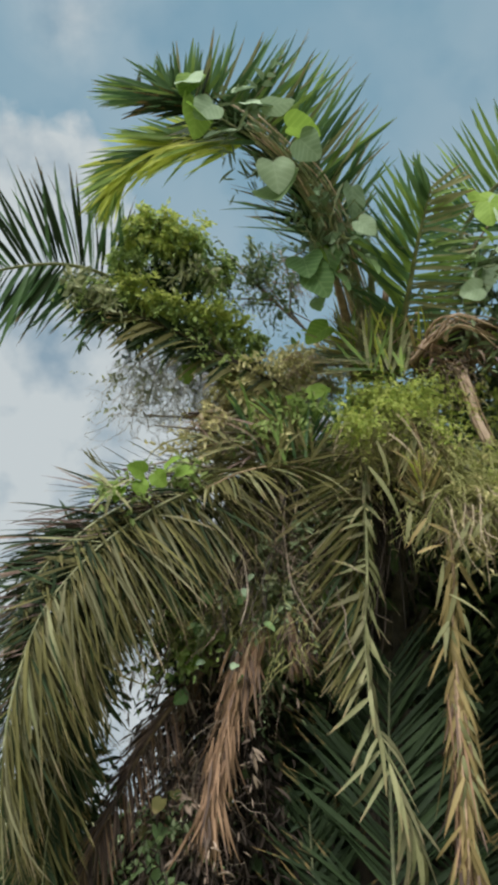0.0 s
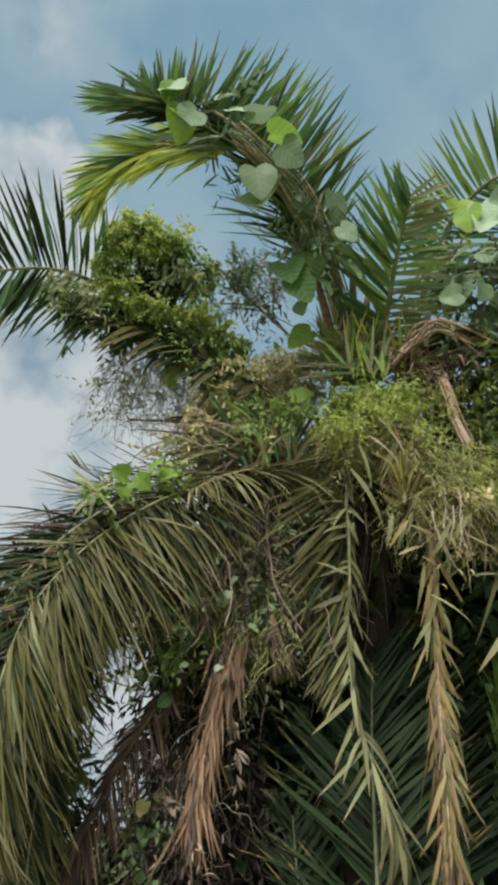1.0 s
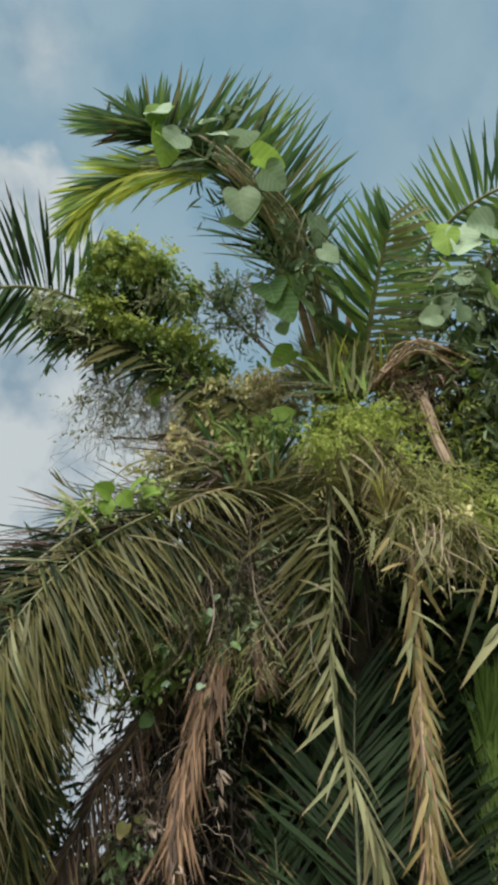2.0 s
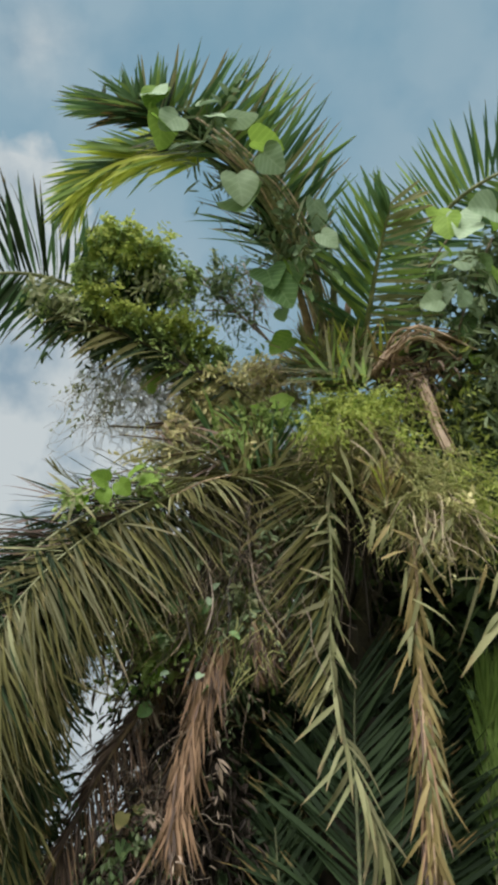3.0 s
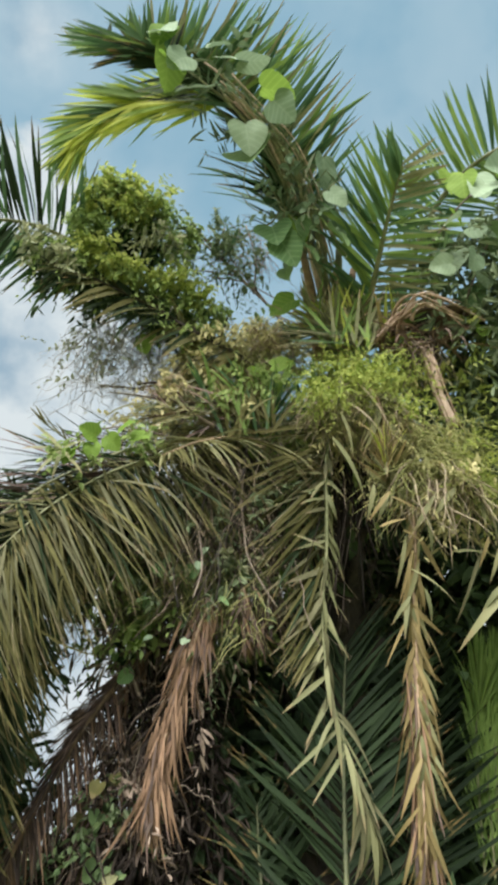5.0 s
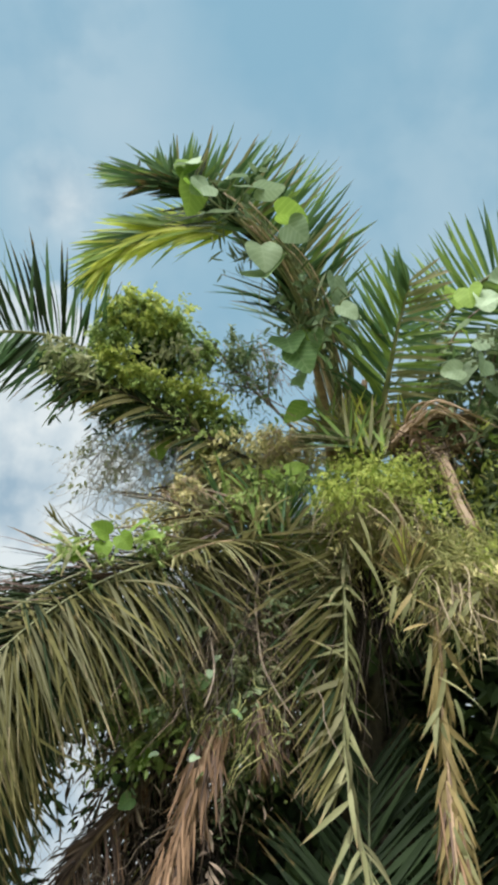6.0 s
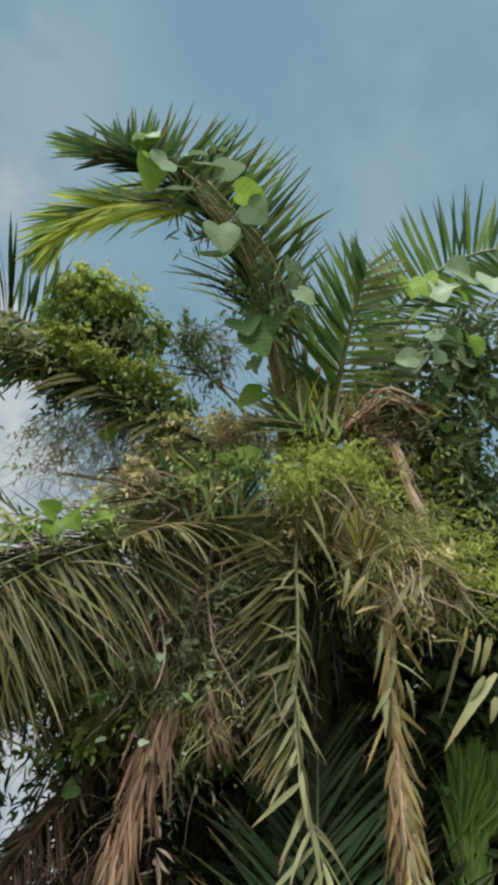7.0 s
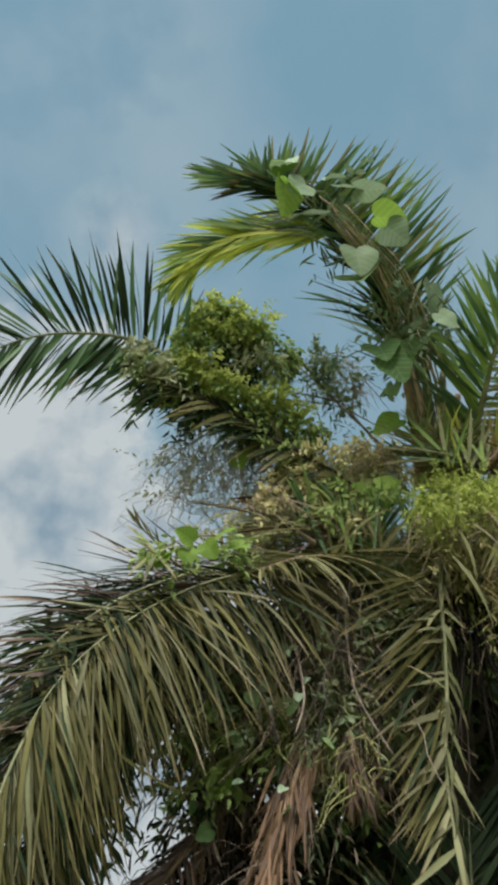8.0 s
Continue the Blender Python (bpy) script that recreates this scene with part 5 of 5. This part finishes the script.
left_vine = thing("climbing_vine", "dense green leafy vine heaped on a palm frond", "vine")
leaf_cloud("foliage", left_vine, [((-1.03, 3.50, 5.08), (0.09, 0.12, 0.09), 520), ((-0.82, 3.50, 5.33), (0.17, 0.14, 0.075), 1000), ((-0.59, 3.55, 5.27), (0.15, 0.14, 0.07), 800), ((-0.38, 3.60, 5.07), (0.12, 0.14, 0.07), 480),
                                  ((-1.27, 3.55, 4.91), (0.14, 0.12, 0.035), 330), ((-0.97, 3.62, 4.83), (0.16, 0.12, 0.035), 460), ((-0.65, 3.68, 4.74), (0.17, 0.12, 0.04), 560), ((-0.36, 3.74, 4.64), (0.15, 0.12, 0.05), 480), ((-0.15, 3.80, 4.57), (0.1, 0.1, 0.04), 240)],
           0.062, M_VINE, seed=4, slim=0.42, shell=0.3, hang=1.3, reach=2.0)
# Underside of the heap painted with shade-toned leaves.
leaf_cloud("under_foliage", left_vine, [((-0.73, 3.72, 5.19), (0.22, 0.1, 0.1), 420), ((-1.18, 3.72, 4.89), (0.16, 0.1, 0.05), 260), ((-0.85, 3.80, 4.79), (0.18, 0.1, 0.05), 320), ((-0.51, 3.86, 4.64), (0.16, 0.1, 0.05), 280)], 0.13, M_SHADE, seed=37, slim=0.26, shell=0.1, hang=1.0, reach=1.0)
# Lighter lime leaves on the tops put the sunlight into the colour.
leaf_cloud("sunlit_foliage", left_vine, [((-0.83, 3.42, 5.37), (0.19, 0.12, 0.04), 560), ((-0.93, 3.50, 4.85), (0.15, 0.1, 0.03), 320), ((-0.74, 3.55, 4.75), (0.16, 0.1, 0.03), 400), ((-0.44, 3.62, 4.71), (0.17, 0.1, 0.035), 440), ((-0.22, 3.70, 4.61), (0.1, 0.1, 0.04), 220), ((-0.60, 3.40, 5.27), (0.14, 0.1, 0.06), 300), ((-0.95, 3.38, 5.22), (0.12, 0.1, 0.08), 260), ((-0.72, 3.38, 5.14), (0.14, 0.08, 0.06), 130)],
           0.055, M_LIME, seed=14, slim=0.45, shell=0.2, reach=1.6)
leaf_cloud("withered_sprays", left_vine, [((-1.25, 3.42, 4.83), (0.14, 0.1, 0.04), 120), ((-1.07, 3.45, 4.72), (0.1, 0.1, 0.04), 70), ((-0.54, 3.50, 4.98), (0.16, 0.1, 0.04), 140)], 0.09, M_GREY, seed=36, slim=0.3, shell=0.1, hang=0.7, reach=1.4)
leaf_cloud("green_sprays", left_vine, [((-0.12, 3.62, 5.14), (0.12, 0.08, 0.08), 70), ((-0.28, 3.60, 5.10), (0.1, 0.08, 0.07), 70), ((0.06, 3.70, 5.02), (0.1, 0.08, 0.1), 50), ((-0.08, 3.66, 4.93), (0.12, 0.08, 0.08), 60)], 0.065, M_GREEN_STUFF, seed=43, slim=0.55, shell=0.0)
for k in range(9):
    rng = random.Random(700 + k)
    place_leaf(left_vine, leaflet_mesh(BENDS[rng.choice((0, 1))], rng.choice((-0.5, 0.6)), rng.choice((M_GREEN, M_DARK, M_GREEN)).name), Vector((-0.14, 3.68, 4.98)) + Vector((rng.uniform(-.06, .1), 0, rng.uniform(-.05, .08))),
               Vector((rng.gauss(0.1, .3), rng.gauss(-.1, .1), 1)), Vector((rng.gauss(0, .4), -1, 0)), rng.uniform(0.02, 0.034), rng.uniform(0.18, 0.34), "blade")
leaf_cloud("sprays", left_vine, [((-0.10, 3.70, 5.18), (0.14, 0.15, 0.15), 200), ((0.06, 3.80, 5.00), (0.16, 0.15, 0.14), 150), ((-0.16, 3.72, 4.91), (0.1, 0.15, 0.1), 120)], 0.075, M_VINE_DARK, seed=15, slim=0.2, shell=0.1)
for k, row in enumerate(([(0.24, 3.90, 4.74), (0.00, 3.82, 4.96), (-0.22, 3.72, 5.14), (-0.43, 3.64, 5.26)], [(0.34, 3.95, 4.62), (0.17, 3.90, 4.85), (-0.04, 3.80, 5.11), (-0.10, 3.72, 5.36)], [(0.12, 3.86, 4.83), (0.13, 3.78, 5.10), (0.06, 3.72, 5.36)], [(0.00, 3.84, 4.98), (-0.16, 3.78, 4.95), (-0.36, 3.72, 4.91)])):
    stems("branch", left_vine, [row], 0.009, M_TWIG)
strands("tendril_curtain", left_vine, (0.00, 3.75, 5.15), (0.24, 0.1, 0.2), 120, 0.35, M_TWIG, seed=61, width=0.003, sway=0.9)

arch_vine = thing("climbing_vine", "bright green vine creeping along the arched frond", "vine")
hearts(arch_vine, [((-0.83, 3.48, 3.36), 0.12, -0.6, -0.5), ((-0.66, 3.50, 3.45), 0.12, 0.4, 0.2), ((-0.78, 3.46, 3.37), 0.10, 0.1, -0.9), ((-0.71, 3.47, 3.42), 0.11, 0.5, -0.6)], M_HEART_LIT, 11)
hearts(arch_vine, [((-0.75, 3.48, 3.41), 0.12, -0.5, 0.1), ((-0.88, 3.45, 3.33), 0.10, -0.3, -0.8), ((-0.59, 3.52, 3.43), 0.11, 0.6, 0.0)], M_HEART_LIT, 14)
leaf_cloud("foliage", arch_vine, [((-0.61, 3.64, 3.49), (0.22, 0.15, 0.06), 170), ((-0.88, 3.52, 3.29), (0.14, 0.12, 0.06), 110)], 0.06, M_VINE, seed=16, shell=0.2)
stems("stem", arch_vine, [[(-0.38, 3.70, 3.55), (-0.64, 3.56, 3.53), (-0.84, 3.47, 3.41), (-1.04, 3.45, 3.22)]], 0.006, M_TWIG)

side_vine = thing("climbing_vine", "green vine with small leaves among brown stems below the crown", "vine")
leaf_cloud("foliage", side_vine, [((-0.62, 4.20, 2.75), (0.28, 0.2, 0.3), 380), ((-0.64, 4.22, 2.45), (0.14, 0.2, 0.14), 120), ((0.09, 4.21, 3.03), (0.16, 0.16, 0.25), 450), ((0.01, 4.26, 2.68), (0.2, 0.15, 0.2), 350), ((-0.42, 4.24, 3.05), (0.25, 0.2, 0.2), 350)],
           0.075, M_VINE, seed=17, shell=0.1, slim=0.45)
hearts(side_vine, [((-0.48, 4.04, 2.81), 0.1, -0.3, -0.8), ((-0.59, 4.07, 2.45), 0.12, 0.8, 0.3)], M_HEART_LIT, 12)
hearts(side_vine, [((-0.44, 4.05, 2.99), 0.13, -0.6, -0.6), ((-0.54, 4.07, 2.89), 0.12, 0.6, -0.5), ((-0.68, 4.09, 2.73), 0.12, -0.5, -0.6), ((-0.68, 4.04, 1.64), 0.1, 0.3, -0.8), ((-0.63, 4.05, 1.43), 0.1, -0.4, -0.8)], M_HEART, 13)

rng = random.Random(88)
for k in range(20):
    if k < 8:
        p = Vector((-0.57, 4.01, 1.50)) + Vector((rng.uniform(-.3, .3), rng.uniform(-.08, .1), rng.uniform(-.3, .32)))
    else:
        p = Vector((-0.53, 4.07, 2.71)) + Vector((rng.uniform(-.22, .3), rng.uniform(-.08, .1), rng.uniform(-.42, .36)))
    heart_leaf(side_vine, p, (rng.gauss(0, .6), rng.gauss(-.2, .3), -1), (rng.gauss(0, 1.0), -0.8, rng.gauss(0.5, .8)), rng.uniform(0.05, 0.1), rng.choice((M_OLIVE, M_SAGE, M_OLIVE) if k < 8 else (M_HEART, M_SAGE, M_OLIVE)), k)
for k in range(16):
    rng = random.Random(600 + k)
    p = Vector((-0.28, 3.84, 2.68)) + Vector((rng.uniform(-.26, .22), rng.uniform(-.06, .06), rng.uniform(-.42, .42)))
    heart_leaf(side_vine, p, (rng.gauss(0, .7), rng.gauss(-.2, .3), rng.gauss(-.6, .6)), (rng.gauss(0, .6), -0.8, rng.gauss(0.5, .5)), rng.uniform(0.05, 0.09), rng.choice((M_HEART, M_HEART_PALE, M_OLIVE)), k)
leaf_cloud("grey_foliage", side_vine, [((-0.20, 4.09, 3.22), (0.28, 0.15, 0.35), 600), ((-0.10, 4.20, 2.53), (0.2, 0.15, 0.3), 260)], 0.075, M_GREEN_STUFF, seed=21, shell=0.0, slim=0.22, hang=1.0)
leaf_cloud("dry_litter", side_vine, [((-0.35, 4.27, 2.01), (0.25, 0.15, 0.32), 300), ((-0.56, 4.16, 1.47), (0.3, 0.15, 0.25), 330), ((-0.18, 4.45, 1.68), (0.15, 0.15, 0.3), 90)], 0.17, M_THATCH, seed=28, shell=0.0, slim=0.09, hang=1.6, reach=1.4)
leaf_cloud("withered_litter", side_vine, [((-0.53, 4.12, 1.63), (0.25, 0.1, 0.3), 130), ((-0.20, 4.16, 2.17), (0.2, 0.1, 0.25), 120)], 0.1, M_FIBRE, seed=33, shell=0.0, slim=0.2, hang=1.0)
leaf_cloud("dull_foliage", side_vine, [((-0.58, 4.06, 1.55), (0.2, 0.1, 0.2), 160), ((-1.06, 4.15, 2.01), (0.1, 0.1, 0.2), 60)], 0.065, M_VINE_DARK, seed=31, shell=0.0)
leaf_cloud("small_foliage", side_vine, [((-0.44, 4.14, 2.66), (0.22, 0.12, 0.25), 220), ((0.08, 4.14, 2.93), (0.12, 0.1, 0.2), 240)], 0.09, M_VINE, seed=22, shell=0.0)
leaf_cloud("pale_foliage", side_vine, [((-0.39, 3.94, 2.74), (0.18, 0.08, 0.25), 150), ((-0.18, 3.87, 3.10), (0.2, 0.08, 0.2), 170), ((0.03, 3.95, 2.87), (0.14, 0.08, 0.3), 240), ((0.16, 3.86, 3.24), (0.14, 0.08, 0.15), 130), ((-0.58, 3.87, 2.83), (0.14, 0.08, 0.12), 90), ((-0.60, 4.00, 1.51), (0.15, 0.06, 0.2), 40)],
           0.075, M_GREEN_STUFF, seed=34, shell=0.0, slim=0.4, hang=0.6)
strands("hanging_straw", side_vine, (-0.15, 3.88, 3.21), (0.3, 0.08, 0.22), 110, 0.4, M_FIBRE, seed=83, width=0.0034, sway=0.6)
strands("hanging_tendril_mat", side_vine, (-0.16, 3.98, 2.85), (0.26, 0.06, 0.25), 190, 0.32, M_MOSS, seed=84, width=0.003, sway=0.8)
strands("tawny_tendril_mat", side_vine, (0.06, 3.82, 2.56), (0.1, 0.04, 0.16), 38, 0.24, M_MOSS, seed=87, width=0.003, sway=0.9)
leaf_cloud("olive_sprays", side_vine, [((0.00, 3.84, 2.80), (0.1, 0.05, 0.18), 70)], 0.07, M_GREY, seed=44, shell=0.0, slim=0.3, hang=0.9)
tangle("grey_tangle", side_vine, (-0.05, 3.92, 3.23), (0.25, 0.08, 0.3), 70, 0.45, M_TWIG, seed=80, width=0.0028, curl=1.1)
for k in range(34):
    rng = random.Random(300 + k)
    p = Vector((-0.06, 3.86, 3.57)) + Vector((rng.uniform(-.26, .3), rng.uniform(-.1, .12), rng.uniform(-.1, .12)))
    row, way = [p.copy()], Vector((rng.gauss(-.1, .3), 0, -1))
    for _k in range(6):
        way += Vector((rng.gauss(0, .45), rng.gauss(0, .2), rng.gauss(-.25, .3)))
        row.append(row[-1] + way.normalized() * rng.uniform(0.12, 0.24))
    stems("stem", side_vine, [row], rng.uniform(0.004, 0.009), rng.choice((M_TWIG, M_TWIG, M_BARK)), steps=26)
tangle("tendril_tangle", side_vine, (-0.09, 4.22, 3.16), (0.25, 0.15, 0.4), 150, 0.55, M_TWIG, seed=66, width=0.0035, curl=1.2)
tangle("lower_tangle", side_vine, (-0.52, 4.21, 1.83), (0.28, 0.15, 0.4), 80, 0.5, M_TWIG, seed=67, width=0.003, curl=1.1)
skirt = thing("dead_leaf_skirt", "brown tangle of dead leaves and fibres round the trunk, thatch toned dark as shade", "dead foliage")
strands("thatch", skirt, (-0.01, 4.29, 3.38), (0.32, 0.25, 0.4), 420, 0.9, M_FIBRE, seed=6, width=0.005, sway=0.5)
strands("side_thatch", skirt, (-0.43, 4.26, 3.14), (0.35, 0.2, 0.3), 260, 0.7, M_FIBRE, seed=64, width=0.0042, sway=0.6)
strands("pale_thatch", skirt, (0.14, 4.08, 3.61), (0.35, 0.2, 0.15), 160, 0.5, M_STRAW, seed=65, width=0.004, sway=0.7)
# Backing leaves whose dark tone stands for shade behind the arch.
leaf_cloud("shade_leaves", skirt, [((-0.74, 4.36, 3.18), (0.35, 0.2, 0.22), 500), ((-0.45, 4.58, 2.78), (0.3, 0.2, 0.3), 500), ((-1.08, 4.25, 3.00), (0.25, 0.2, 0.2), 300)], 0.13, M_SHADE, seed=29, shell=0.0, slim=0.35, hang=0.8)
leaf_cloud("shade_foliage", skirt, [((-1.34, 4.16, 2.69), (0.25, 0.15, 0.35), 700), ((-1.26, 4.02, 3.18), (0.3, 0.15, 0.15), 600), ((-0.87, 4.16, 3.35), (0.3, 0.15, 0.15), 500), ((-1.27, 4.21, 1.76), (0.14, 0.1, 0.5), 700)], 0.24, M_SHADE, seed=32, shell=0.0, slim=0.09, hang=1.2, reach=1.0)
leaf_cloud("dry_leaves", skirt, [((-0.76, 4.29, 3.08), (0.35, 0.2, 0.25), 500), ((-0.43, 4.45, 2.67), (0.3, 0.2, 0.3), 500)], 0.2, M_FIBRE, seed=30, shell=0.0, slim=0.09, hang=1.8, reach=1.2)
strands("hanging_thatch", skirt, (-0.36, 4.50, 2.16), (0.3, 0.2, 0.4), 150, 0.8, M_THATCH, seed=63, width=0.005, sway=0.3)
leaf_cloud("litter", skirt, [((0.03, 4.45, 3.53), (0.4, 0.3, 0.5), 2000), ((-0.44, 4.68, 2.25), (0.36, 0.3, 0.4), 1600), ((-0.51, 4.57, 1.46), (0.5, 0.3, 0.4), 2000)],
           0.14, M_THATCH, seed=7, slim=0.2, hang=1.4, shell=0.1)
# Strands in shade colour, so the hollow before the trunk looks dark.
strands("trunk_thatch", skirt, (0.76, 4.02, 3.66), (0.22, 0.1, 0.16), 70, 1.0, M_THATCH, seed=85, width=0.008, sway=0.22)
strands("pale_trunk_thatch", skirt, (0.80, 3.94, 3.5), (0.2, 0.06, 0.14), 14, 0.6, M_FIBRE, seed=86, width=0.006, sway=0.3)
thread_vine = thing("vine_threads", "thin leafless vine threads hanging against the sky", "vine")
strands("thread_curtain", thread_vine, (-0.68, 3.98, 4.58), (0.4, 0.15, 0.09), 220, 0.66, M_THREAD, seed=8, width=0.003, sway=0.45)
tangle("curled_threads", thread_vine, (-0.68, 4.05, 4.31), (0.36, 0.1, 0.24), 160, 0.5, M_THREAD, seed=69, width=0.003)
leaf_cloud("foliage", thread_vine, [((-0.94, 4.05, 4.43), (0.45, 0.15, 0.28), 260)], 0.05, M_GREY, seed=18, shell=0.0)
# Undergrowth in the shade-toned leaf, a dark backing for the palm.
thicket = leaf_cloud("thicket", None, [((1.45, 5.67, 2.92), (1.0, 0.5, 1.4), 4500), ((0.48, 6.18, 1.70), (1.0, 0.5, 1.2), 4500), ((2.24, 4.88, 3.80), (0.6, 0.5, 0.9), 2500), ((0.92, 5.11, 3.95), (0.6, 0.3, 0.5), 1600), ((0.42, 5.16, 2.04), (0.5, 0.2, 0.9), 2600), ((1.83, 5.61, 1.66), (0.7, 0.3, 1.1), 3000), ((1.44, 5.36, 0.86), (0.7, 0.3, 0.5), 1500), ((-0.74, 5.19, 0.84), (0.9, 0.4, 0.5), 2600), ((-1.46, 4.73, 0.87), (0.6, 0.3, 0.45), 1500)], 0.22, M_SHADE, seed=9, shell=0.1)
tagged(thicket, "dense undergrowth behind the palm, leaves toned dark as shade", "shrub")

hedge = leaf_cloud("hedge", None, [((math.sin(w) * 16, 3 + math.cos(w) * 16, 0.5), (2.4, 2.4, 1.0 + 0.5 * math.sin(w * 5)), 700) for w in [k * 0.2618 for k in range(24)]], 0.5, M_SHADE, seed=19, shell=0.2)
tagged(hedge, "low distant scrub along the horizon", "shrub")
